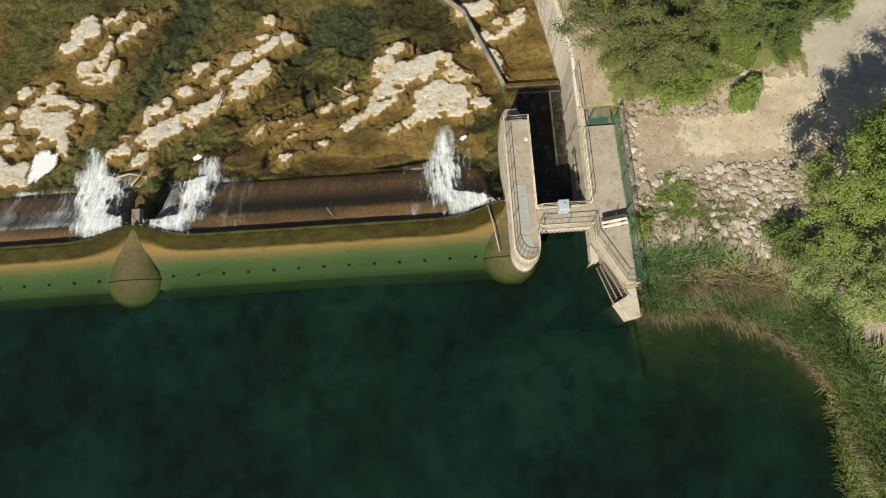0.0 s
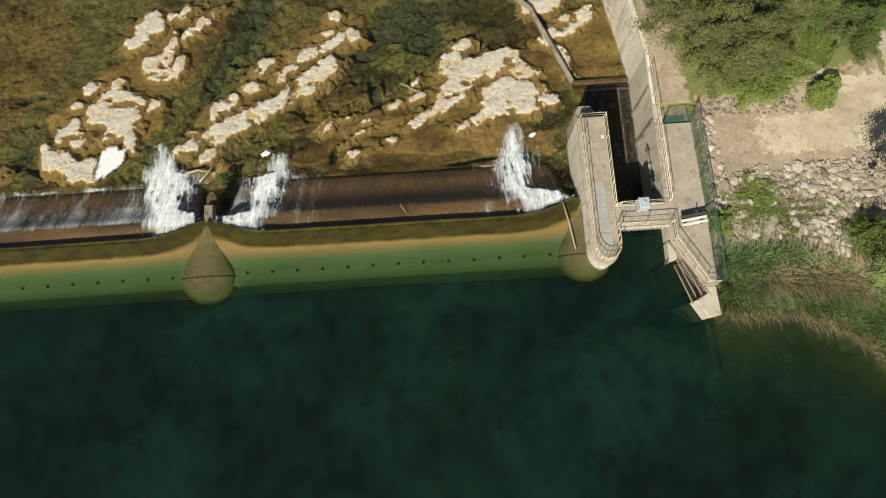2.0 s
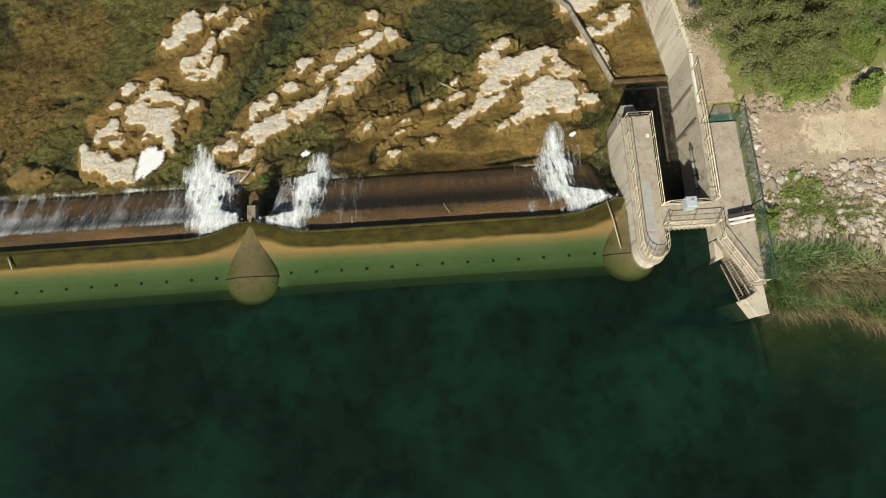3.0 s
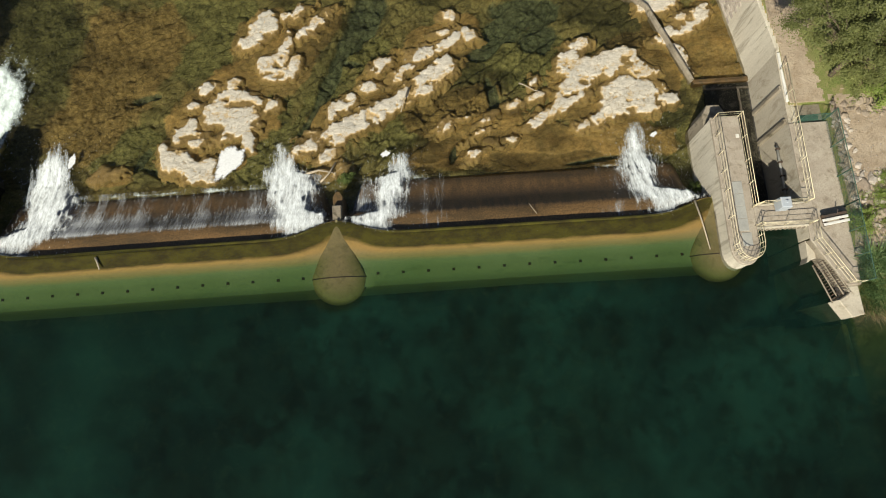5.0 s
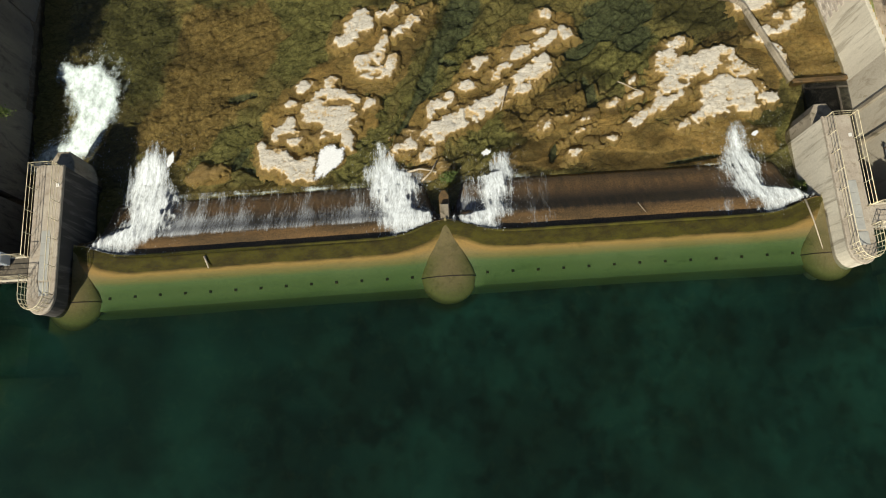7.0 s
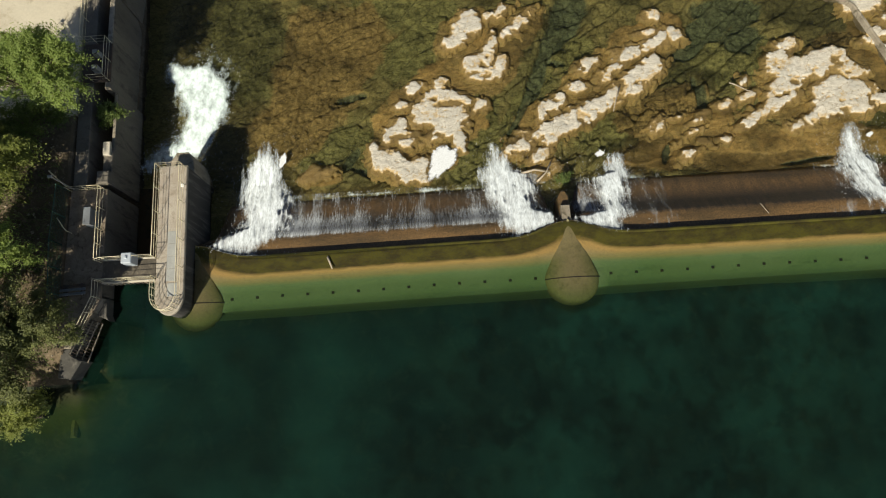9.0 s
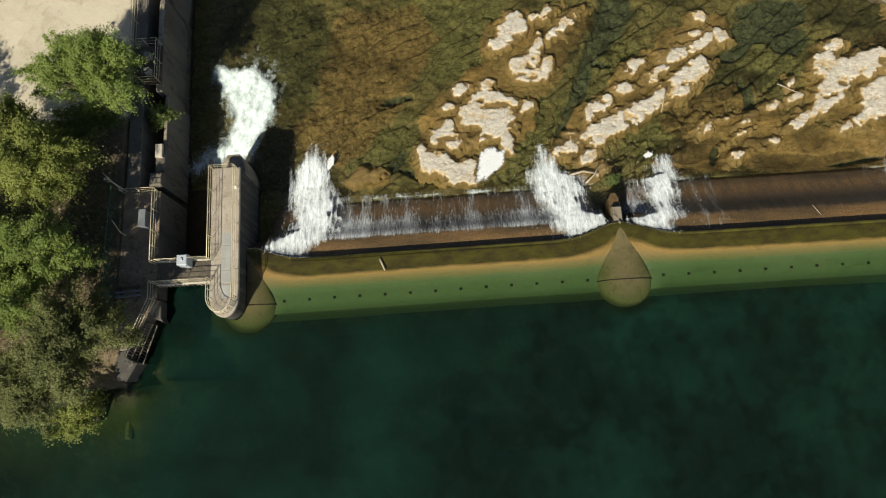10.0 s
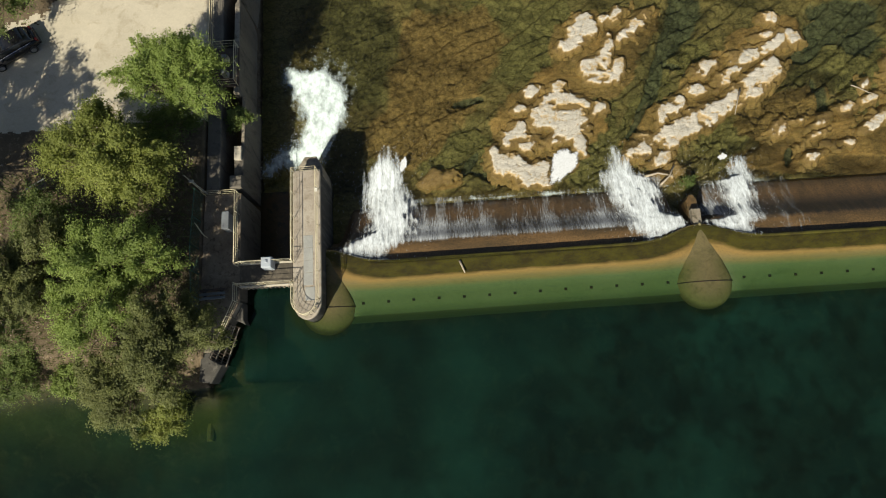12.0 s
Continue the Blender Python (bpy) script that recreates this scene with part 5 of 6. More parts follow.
def flakes(parent, name, x, y, z, c, n, seed, long=0.16, wide=0.035, high=0.22, way=(0.0, 1.0)):
    """Spray: small torn flecks over a sheet, thick where its cover is thick."""
    rng = np.random.default_rng(seed)
    x, y, z, c = (np.asarray(q, float) for q in (x, y, z, c))
    w = np.clip(c, 0, 1) ** 1.2 + 0.10 * np.clip(c + 0.45, 0, 0.45)
    k = rng.choice(len(x), n, p=w / w.sum())
    p = np.stack([x[k] + rng.normal(size=n) * 0.07, y[k] + rng.normal(size=n) * 0.09, z[k] + 0.02 + high * rng.random(n) ** 2 * (0.4 + np.clip(c[k], 0, 1))], -1)
    d = unit(np.stack([way[0] + rng.normal(size=n) * 0.35, way[1] + rng.normal(size=n) * 0.35, rng.normal(size=n) * 0.35 - 0.2], -1))
    s2 = unit(np.cross(d, unit(rng.normal(size=(n, 3)) + [0, -0.4, 0.8])))
    L, W = long * (0.4 + rng.random((n, 1))), wide * (0.5 + rng.random((n, 1)))
    v = np.stack([p - d * L, p + s2 * W, p + d * L, p - s2 * W], 1).reshape(-1, 3)
    q = np.arange(n)[:, None] * 4
    ob = new(name, mesh_from_arrays(name, v, np.concatenate([q + [0, 1, 2], q + [0, 2, 3]], 1).reshape(-1, 3), SPRAY))
    ob.parent = parent
    return ob


def weir_surface(x, y):
    """The height of the barrage's downstream side, or of the river below it."""
    pr = profile(x)[0:LIP + 3]
    if y > pr[0][0]:
        return RIVER_Z
    return max(RIVER_Z, float(np.interp(y, [q[0] for q in pr][::-1], [q[1] for q in pr][::-1])))


def fall(name, label, course, seed, stray=0.58):
    """White water down the weir; course: rows of y, left edge, right edge, from the foot of the plume up to the crest."""
    s, cover = Shape(), []
    ysd = [c[0] for c in course][::-1]
    left, right = [c[1] for c in course][::-1], [c[2] for c in course][::-1]
    x0, x1 = max(min(left) - 1.2, PIER_L[1] + 0.03), min(max(right) + 1.2, PIER_R[0] - 0.03)
    foot = course[0][0]
    nx, ny = int((x1 - x0) / 0.085), int((foot + 0.8 - ysd[0]) / 0.085)
    for i in range(nx + 1):
        x = x0 + (x1 - x0) * i / nx
        lip = profile(x)[LIP + 1][0]
        for j in range(ny + 1):
            y = lip + (foot + 0.7 - lip) * j / ny
            z = weir_surface(x, y)
            wob = 0.38 * noise.noise((x * 0.9, y * 0.9, seed)) + 0.20 * noise.noise((x * 3.1, y * 1.3, seed + 2))
            a, b = float(np.interp(y, ysd, left)), float(np.interp(y, ysd, right))
            d = min(x - a, b - x) + wob
            torn = noise.fractal((x * 3.2, y * 0.45, seed + 5), 0.7, 2.0, 4)
            core = float(step(-0.1, 0.6, d))
            c = 0.16 + 0.95 * max(-0.9, min(0.75, d)) + stray * (1 - 0.6 * core) * torn - 0.22 * step(foot - 2.4, foot, y)
            c -= 0.45 * float(step(0.5, -0.5, y))
            if y > foot:
                c -= (y - foot) * 2.4
            chord = -0.08 - (y - lip) * 2.67 / (5.0 - lip)
            z = z + max(0.0, chord - z) * max(0.0, min(1.0, 0.2 + c))
            lift = 0.05 + 0.12 * max(0.0, min(1.0, c)) + 0.05 * torn
            s.v.append((x, y, z + lift))
            cover.append(max(-0.6, min(1.2, c)))
    m = ny + 1
    s.f = [[i * m + j, i * m + j + 1, (i + 1) * m + j + 1, (i + 1) * m + j] for i in range(nx) for j in range(ny)]
    ob = thing(name, label, "waterfall", "falls over the weir")
    sheet = part("water_sheet", s, FOAM_FALL, ob, "", True)
    at = sheet.data.attributes.new("cover", "FLOAT", "POINT")
    at.data.foreach_set("value", np.array(cover, np.float32))
    v = np.array(s.v)
    flakes(ob, "spray", v[:, 0], v[:, 1], v[:, 2], 0.9 - np.abs(np.array(cover) - 0.25), 1300, int(seed), 0.08, 0.010, 0.12)
    return ob


def veil(x0, x1, seed, body, label="thin streaky veil of water down the weir face"):
    """Thin streaks over a length of the weir, thickest on the lower face."""
    s, cover = Shape(), []
    nx, ny = int((x1 - x0) / 0.12), 34
    for i in range(nx + 1):
        x = x0 + (x1 - x0) * i / nx
        lip = profile(x)[LIP + 1][0]
        for j in range(ny + 1):
            v = j / ny
            y = lip + (4.2 - lip) * v
            s.v.append((x, y, weir_surface(x, y) + 0.06))
            ends = min(1.0, (x - x0) / 0.8, (x1 - x) / 0.8)
            c = body(x) * float(step(0.24, 0.31, v) * (1 - 0.85 * step(0.42, 0.72, v)) - 0.5 * (1 - step(0.2, 0.30, v))) + 0.30 * noise.noise((x * 1.4, seed, v)) - 0.4 * (1 - ends)
            cover.append(c)
    m = ny + 1
    s.f = [[i * m + j, i * m + j + 1, (i + 1) * m + j + 1, (i + 1) * m + j] for i in range(nx) for j in range(ny)]
    ob = thing("water_veil", label, "waterfall", "falls over the weir")
    sheet = part("water_sheet", s, VEIL, ob, "", True)
    at = sheet.data.attributes.new("cover", "FLOAT", "POINT")
    at.data.foreach_set("value", np.array(cover, np.float32))
    return ob


fall("waterfall", "broad white fall at the fold of the weir", [(8.6, -24.3, -23.9), (8.1, -24.4, -23.7), (7.3, -25.0, -23.4), (6.4, -25.9, -23.2), (5.0, -26.2, -22.9), (4.0, -26.1, -22.3),
     (2.4, -25.6, -22.1), (1.4, -25.6, -22.4), (0.8, -26.7, -23.0), (0.1, -27.7, -23.6), (-0.6, -27.8, -24.2), (-1.0, -25.4, -23.0)], 1)
fall("waterfall", "white fall beside the dividing wall", [(7.3, -7.3, -6.8), (6.3, -7.4, -6.3), (5.2, -7.7, -5.9), (4.7, -8.0, -4.2), (3.7, -8.0, -4.1), (2.6, -7.7, -4.3),
     (1.6, -7.0, -4.1), (1.0, -6.9, -3.0), (0.3, -6.9, -3.0), (-0.2, -6.8, -4.1), (-0.5, -6.8, -5.2)], 2)
fall("waterfall", "narrow white fall beside the dividing wall", [(5.9, 1.6, 2.6), (5.1, 1.3, 2.8), (4.4, 1.2, 3.0), (4.0, -0.1, 2.9), (3.1, 0.2, 2.6), (2.0, 0.4, 2.3),
     (1.0, 0.1, 2.0), (0.6, -1.6, 1.8), (0.2, -1.75, 1.4), (-0.4, -0.6, 1.9)], 3)
fall("waterfall", "white fall curling along the pier", [(7.2, 19.7, 20.5), (6.2, 19.4, 20.5), (5.3, 19.0, 20.8), (4.0, 18.7, 21.1), (2.7, 18.5, 20.8), (1.6, 18.6, 21.0),
     (0.9, 19.0, 23.2), (0.4, 19.7, 23.3), (-0.1, 19.7, 22.1), (-0.6, 19.5, 21.4)], 4)


def foam_line(ob, x0, x1, seed):
    """A ragged line of froth along the foot of the weir."""
    s, cover = Shape(), []
    n = int((x1 - x0) / 0.1)
    for i in range(n + 1):
        x = x0 + (x1 - x0) * i / n
        for j in range(9):
            v = j / 8 - 0.5
            s.v.append((x, 3.95 + v * 0.6 + 0.10 * noise.noise((x * 0.6, 0, seed)), RIVER_Z + 0.04))
            cover.append(0.16 - 1.7 * abs(v) + 0.9 * noise.noise((x * 0.55, v, seed)) - 0.5 * max(0, 1 - min(x - x0, x1 - x)))
    s.f = [[i * 9 + j, i * 9 + j + 1, (i + 1) * 9 + j + 1, (i + 1) * 9 + j] for i in range(n) for j in range(8)]
    froth = part("froth_line", s, FOAM_POOL, ob, "ragged white froth at the foot", True)
    froth.data.attributes.new("cover", "FLOAT", "POINT").data.foreach_set("value", np.array(cover, np.float32))


foam_line(veil(-26.0, -2.9, 5, lambda x: 0.36 + 0.22 * math.exp(-((x + 20.5) / 2.6) ** 2) + 0.25 * math.exp(-((x + 8.6) / 1.5) ** 2)), -26.0, -2.9, 1.0)
foam_line(veil(-1.9, 6.0, 6, lambda x: 0.50 - 0.10 * max(0.0, x)), 0.0, 6.0, 2.0)
foam_line(veil(16.0, 20.0, 7, lambda x: -0.5 + 0.22 * (x - 16)), 16.5, 21.0, 3.0)


def foam_patch(cx, cy, a, b, turn, z, mat, label, seed, hump=0.15, body=0.9, name="white_water"):
    """Churned water: a humped ragged patch on the river."""
    s, cover = Shape(), []
    rings, segs = 24, 48
    ct, st = math.cos(radians(turn)), math.sin(radians(turn))
    for i in range(rings + 1):
        k = i / rings
        for j in range(segs):
            q = 2 * math.pi * j / segs
            lob = 1 + 0.35 * noise.fractal((math.cos(q) * 1.3 + seed, math.sin(q) * 1.3, seed), 1.0, 2.0, 3)
            u, v = a * k * lob * math.cos(q), b * k * lob * math.sin(q)
            x, y = cx + u * ct - v * st, cy + u * st + v * ct
            s.v.append((x, y, z + hump * (1 - k * k) * (1 + 0.8 * noise.fractal((x * 1.2, y * 1.2, seed), 0.9, 2, 4))))
            cover.append(body * (1.15 - 1.45 * k**2.2))
    s.f = [[i * segs + j, i * segs + (j + 1) % segs, (i + 1) * segs + (j + 1) % segs, (i + 1) * segs + j] for i in range(rings) for j in range(segs)]
    if name == "foam_mat":
        sheet = ob = tagged(part(name, s, mat, None, "", True), label, "foam", "white water")
    else:
        ob = thing(name, label, "foam", "white water")
        sheet = part("foam_sheet", s, mat, ob, "", True)
        v = np.array(s.v)
        flakes(ob, "spray", v[:, 0], v[:, 1], v[:, 2], np.array(cover) * np.hypot(v[:, 0] - cx, v[:, 1] - cy) / a, int(110 * a * b * body), int(seed), 0.06, 0.018, 0.10, (0.35, 0.9))
    at = sheet.data.attributes.new("cover", "FLOAT", "POINT")
    at.data.foreach_set("value", np.array(cover, np.float32))
    return ob


def rapid(name, label, course, seed, z, body=1.0, hump=0.18):
    """A churned stream on the river; course: rows of middle x, middle y, half width along the flow."""
    C = np.array(course)
    X, Y = np.meshgrid(np.arange(C[:, 0].min() - 2.2, C[:, 0].max() + 2.2, 0.1), np.arange(C[:, 1].min() - 1.5, C[:, 1].max() + 2.0, 0.1), indexing="ij")
    wx, wy = X + 0.9 * (fbm(X * 0.9, Y * 0.9, seed, 4) - 0.5), Y + 0.9 * (fbm(X * 0.9, Y * 0.9, seed + 9, 4) - 0.5)
    inner = np.full(X.shape, -9.0)
    for (ax, ay, ar), (bx, by, br) in zip(course, course[1:]):
        k = np.clip(((wx - ax) * (bx - ax) + (wy - ay) * (by - ay)) / ((bx - ax) ** 2 + (by - ay) ** 2), 0, 1)
        inner = np.maximum(inner, ar + (br - ar) * k - np.hypot(wx - ax - (bx - ax) * k, wy - ay - (by - ay) * k))
    torn = fbm(X * 2.2, Y * 2.2, seed + 3, 5) - 0.5
    cover = np.clip(body * (0.28 + 1.1 * np.clip(inner, -0.9, 0.55)) + 0.6 * torn - 0.25 * (1 - body), -0.6, 1.15)
    Z = z + hump * step(-0.3, 0.8, inner) * (0.6 + 1.6 * (fbm(X * 1.6, Y * 1.6, seed + 5, 4) - 0.2))
    nx, ny = X.shape
    idx = np.arange(nx * ny).reshape(nx, ny)
    quads = np.stack([idx[:-1, :-1], idx[1:, :-1], idx[1:, 1:], idx[:-1, 1:]], -1)[(inner > -0.9)[:-1, :-1]]
    ob = thing(name, label, "foam", "white water")
    sheet = new("foam_sheet", mesh_from_arrays("foam_sheet", np.stack([X, Y, Z], -1).reshape(-1, 3), quads, FOAM_POOL))
    sheet.parent = ob
    sheet.data.shade_smooth()
    sheet.data.attributes.new("cover", "FLOAT", "POINT").data.foreach_set("value", cover.astype(np.float32).ravel())
    flakes(ob, "spray", X.ravel(), Y.ravel(), Z.ravel(), np.where(inner > -0.8, 0.7 - np.abs(cover - 0.1), -0.45).ravel(), 450, seed, 0.06, 0.016, 0.10, (0.35, 0.9))
    return ob


rapid("white_water", "churning white outflow curving away below the sluice", [(-30.6, 8.1, 0.9), (-29.85, 8.8, 1.2), (-29.4, 10.1, 1.3), (-29.0, 11.5, 1.6), (-29.1, 12.9, 1.7), (-29.8, 13.9, 1.6), (-30.9, 14.7, 1.0), (-31.6, 15.3, 0.5)], 1, RIVER_Z + 0.05)
rapid("white_water", "pale green water rushing out of the sluice", [(-33.6, 7.0, 0.35), (-32.3, 7.7, 0.65), (-30.9, 8.3, 0.9)], 4, RIVER_Z + 0.04, 0.85, 0.1)
rapid("white_water", "thin froth drifting from the outflow", [(-31.2, 11.0, 0.5), (-29.5, 12.5, 1.8), (-28.4, 14.6, 1.5), (-29.2, 16.2, 0.5)], 6, RIVER_Z + 0.035, 0.25, 0.05)
foam_patch(-10.81, 6.18, 1.95, 0.98, 55, RIVER_Z + 0.05, FOAM_STILL, "matted white foam caught against the rock", 4.3, 0.04, 1.3, "foam_mat")
foam_patch(1.05, 6.0, 0.45, 0.3, 20, RIVER_Z + 0.05, FOAM_STILL, "small clot of white foam", 8.0, 0.04, 1.2, "foam_mat")
foam_patch(21.4, 6.2, 0.4, 0.22, 25, RIVER_Z + 0.05, FOAM_STILL, "small clot of white foam", 9.0, 0.04, 1.1, "foam_mat")
foam_patch(-23.0, 6.97, 0.85, 0.27, 73, RIVER_Z + 0.06, FOAM_STILL, "small mat of white foam", 5.0, 0.04, 1.3, "foam_mat")


# ---- trees, bushes, reeds ----
def leaf_cloud(blobs, count, size, rng, flat=0.75):
    """Small bent leaves scattered through overlapping clumps, denser near their skins."""
    B = np.array(blobs)
    picks = rng.choice(len(B), count, p=B[:, 3] ** 2 / (B[:, 3] ** 2).sum())
    d = unit(rng.normal(size=(count, 3)))
    r = B[picks, 3] * np.minimum(1.6, 0.72 * np.abs(rng.normal(size=count)) + 0.12)
    out = unit(B[:, :3] - B[:, :3].mean(0) + rng.normal(size=(len(B), 3)) * 0.8)[picks]
    p = d * r[:, None] * [1, 1, flat]
    p = B[picks, :3] + p + out * (p * out).sum(-1, keepdims=True) * 0.8 - [0, 0, 0.12] * (r / B[picks, 3])[:, None] ** 2
    nrm = unit(d * 0.4 + rng.normal(size=(count, 3)) * 0.55 + [-0.15, -0.3, 0.7])
    u = unit(np.cross(nrm, rng.normal(size=(count, 3))))
    w = np.cross(nrm, u)
    L, W = size * (0.6 + 0.8 * rng.random((count, 1))), size * (0.35 + 0.25 * rng.random((count, 1)))
    v = np.stack([p - u * L, p + w * W - nrm * W * 0.3, p + u * L, p - w * W - nrm * W * 0.3], 1).reshape(-1, 3)
    k = np.arange(count)[:, None] * 4
    return v, np.concatenate([k + [0, 1, 2], k + [0, 2, 3]], 1).reshape(-1, 3)


def tree(x, y, z, height, spread, leaves, mat, label, seed, name="tree", lean=(0, 0), clumps=34, size=0.085, low=0.35, lobes=()):
    """A tapered trunk, limbs to each clump of the crown, and the leaves; lobes: rows of x, y, radius of the crown's masses."""
    rng = np.random.default_rng(seed)
    ob = thing(name, label, "tree", "bank trees", at=(x, y, z - 0.1))
    wood = Shape()
    fork = Vector((lean[0] * 0.3, lean[1] * 0.3, height * 0.32))
    wood.tube([(0, 0, -0.1), fork * 0.5 + Vector((0.06, 0.04, 0)), fork], 0.05 + height * 0.022, 8, 0.03 + height * 0.013)
    limbs, blobs = Shape(), []
    L = np.array(lobes or [(x + lean[0], y + lean[1], spread)], float)
    picks = rng.choice(len(L), int(clumps * 3.0), p=L[:, 2] ** 2 / (L[:, 2] ** 2).sum())
    for lx, ly, spread in L[picks]:
        ang = rng.random() * 6.283
        rad = spread * math.sqrt(rng.random()) * (0.84 + 0.17 * math.sin(2 * ang + seed) + 0.14 * math.sin(3 * ang + 2.3 * seed) + 0.10 * math.sin(5 * ang + 3.7 * seed))
        up = height * (low + (1 - low) * (0.25 + 0.75 * rng.random()) * (1 - 0.5 * min(1.0, rad / spread) ** 2))
        c = Vector((lx - x + rad * math.cos(ang), ly - y + rad * math.sin(ang), up * (0.8 + 0.2 * spread / L[:, 2].max())))
        blobs.append((*c, min(1.0, 0.25 + 0.3 * spread) * (0.20 + 0.42 * rng.random())))
        mid = fork.lerp(c, 0.5) + Vector(rng.normal(size=3)) * 0.15 + Vector((0, 0, 0.2))
        limbs.tube([fork, mid, c], 0.012 + height * 0.004, 5, 0.008)
    part("trunk", wood, BARK, ob, "", True)
    part("limb_frame", limbs, BARK, ob, "", True)
    new("crown", mesh_from_arrays("crown", *leaf_cloud(blobs, int(leaves * 2.2), size * 0.86, rng), mat)).parent = ob
    return ob


# right bank
tree(32.5, 7.9, 1.8, 7.0, 4.6, 31200, LEAF_OLIVE, "broad olive-green willow tree beside the river wall", 1, clumps=60, lean=(0.4, 0.4), size=0.085, lobes=[(30.2, 10.3, 2.2), (31.4, 7.6, 1.7), (33.7, 7.6, 2.3), (36.0, 9.8, 2.0), (32.6, 6.0, 1.3), (35.8, 7.6, 1.5), (33.0, 10.0, 2.2)])
tree(36.0, 9.6, 1.8, 6.4, 3.6, 12000, LEAF_OLIVE, "olive-green willow tree on the bank", 2, clumps=40, size=0.085, lobes=[(35.5, 11.8, 2.3), (32.0, 12.5, 2.3), (38.0, 12.8, 1.6)])
tree(35.7, 6.5, 1.8, 3.0, 2.3, 15000, LEAF_FRESH, "low green bush under the willow", 3, "bush", clumps=70, low=0.15, size=0.085, lobes=[(36.6, 6.9, 1.5), (37.4, 8.0, 1.1), (35.0, 6.0, 0.9)])
tree(43.2, 10.5, 1.8, 3.0, 3.6, 17000, LEAF_DARK, "wide deep green thicket beside the footpath", 4, "thicket", clumps=60, low=0.12, size=0.085, lobes=[(40.9, 11.4, 1.5), (43.2, 10.6, 1.8), (43.6, 9.0, 1.0), (42.1, 9.5, 0.9), (45.4, 11.2, 1.2), (47.4, 11.7, 1.1)])
tree(46.6, 12.6, 1.8, 2.8, 3.2, 8000, LEAF_FRESH, "low green thicket at the edge of the road", 5, "thicket", clumps=30, low=0.12, size=0.085, lobes=[(45.5, 12.9, 1.8), (48.0, 12.4, 1.2), (42.5, 13.2, 1.8)])
tree(40.3, 5.7, 1.8, 1.2, 1.4, 9000, LEAF_FRESH, "small fresh green bush by the path", 6, "bush", clumps=60, low=0.2, size=0.09, lobes=[(40.6, 5.8, 0.9), (41.3, 6.7, 0.5)])
tree(45.1, -2.4, 1.8, 10.0, 4.6, 27000, LEAF_FRESH, "tall fresh green tree shading the road", 7, clumps=56, size=0.085)
tree(44.6, -7.2, 1.2, 5.0, 3.3, 16000, LEAF_REED, "pale green willow among the reeds", 8, clumps=40, size=0.085)
tree(41.8, -4.4, 1.3, 2.4, 1.5, 8000, LEAF_DARK, "dark green shrub at the foot of the stones", 9, "bush", clumps=46, low=0.15, size=0.085)
tree(50.6, 0.8, 1.8, 10.0, 5.2, 9500, LEAF_YELLOW, "tall yellow-green tree by the road", 10, clumps=44)
tree(32.6, -2.6, 1.7, 0.9, 0.8, 1800, LEAF_FRESH, "low weeds by the fence", 11, "bush", clumps=10, low=0.2, size=0.08)
tree(35.0, -0.9, 1.7, 0.45, 1.7, 3600, LEAF_FRESH, "patch of weeds between the stones", 12, "weeds", clumps=18, low=0.2, size=0.07)
tree(37.2, -3.0, 1.6, 0.4, 0.9, 1500, LEAF_YELLOW, "patch of weeds between the stones", 13, "weeds", clumps=12, low=0.2, size=0.07)

# left bank
tree(-37.8, 10.4, 1.8, 6.6, 3.8, 27300, LEAF_FRESH, "fresh green tree leaning over the side channel", 41, clumps=84, lean=(0.5, 0.3), size=0.085, lobes=[(-36.6, 11.6, 2.4), (-39.0, 13.0, 1.0), (-40.4, 10.7, 1.1), (-35.2, 10.0, 1.2), (-38.4, 11.0, 1.9)])
tree(-39.9, 4.7, 1.8, 7.4, 4.3, 40500, LEAF_YELLOW, "broad yellow-green tree on the shaded bank", 22, clumps=80, size=0.085, lobes=[(-42.7, 5.6, 2.2), (-39.7, 4.8, 2.7), (-41.3, 7.4, 1.8), (-37.9, 5.2, 1.1), (-40.0, 2.6, 1.5)])
tree(-41.0, -1.6, 1.8, 7.2, 4.0, 41800, LEAF_FRESH, "green tree on the shaded bank", 23, clumps=54, size=0.085, lobes=[(-40.8, -1.2, 2.5), (-42.1, -4.2, 2.1), (-38.7, -0.2, 1.8), (-37.3, -1.5, 0.9), (-39.9, -4.0, 1.8), (-42.5, -2.2, 1.6)])
tree(-37.4, -5.2, 1.6, 6.6, 3.1, 28500, LEAF_OLIVE, "olive willow hanging over the water intake", 24, clumps=46, size=0.085, lobes=[(-37.4, -5.4, 2.1), (-35.6, -6.1, 1.5), (-37.6, -7.6, 1.8), (-34.0, -6.2, 0.9), (-38.9, -6.4, 1.4)])
tree(-40.4, -8.2, 0.9, 4.8, 2.9, 17600, LEAF_OLIVE, "olive willow leaning out over the water", 25, clumps=36, lean=(0.4, -0.8), size=0.085, lobes=[(-41.0, -9.0, 1.9), (-40.0, -10.5, 1.1), (-42.4, -7.4, 1.2)])
tree(-38.3, -11.0, -0.4, 4.4, 1.5, 5000, LEAF_YELLOW, "small yellowish tree at the water's edge", 26, clumps=14, size=0.085)
tree(-46.4, -2.4, 1.8, 6.8, 3.4, 23400, LEAF_OLIVE, "olive tree in the shaded thicket", 27, clumps=40, size=0.085, lobes=[(-46.5, -1.3, 1.9), (-45.4, -3.7, 1.5), (-44.5, 0.4, 1.5), (-47.8, -3.6, 1.4)])
tree(-46.0, 1.8, 1.8, 4.0, 2.6, 7000, LEAF_DARK, "dark green shrub in the thicket", 28, clumps=30, size=0.085)
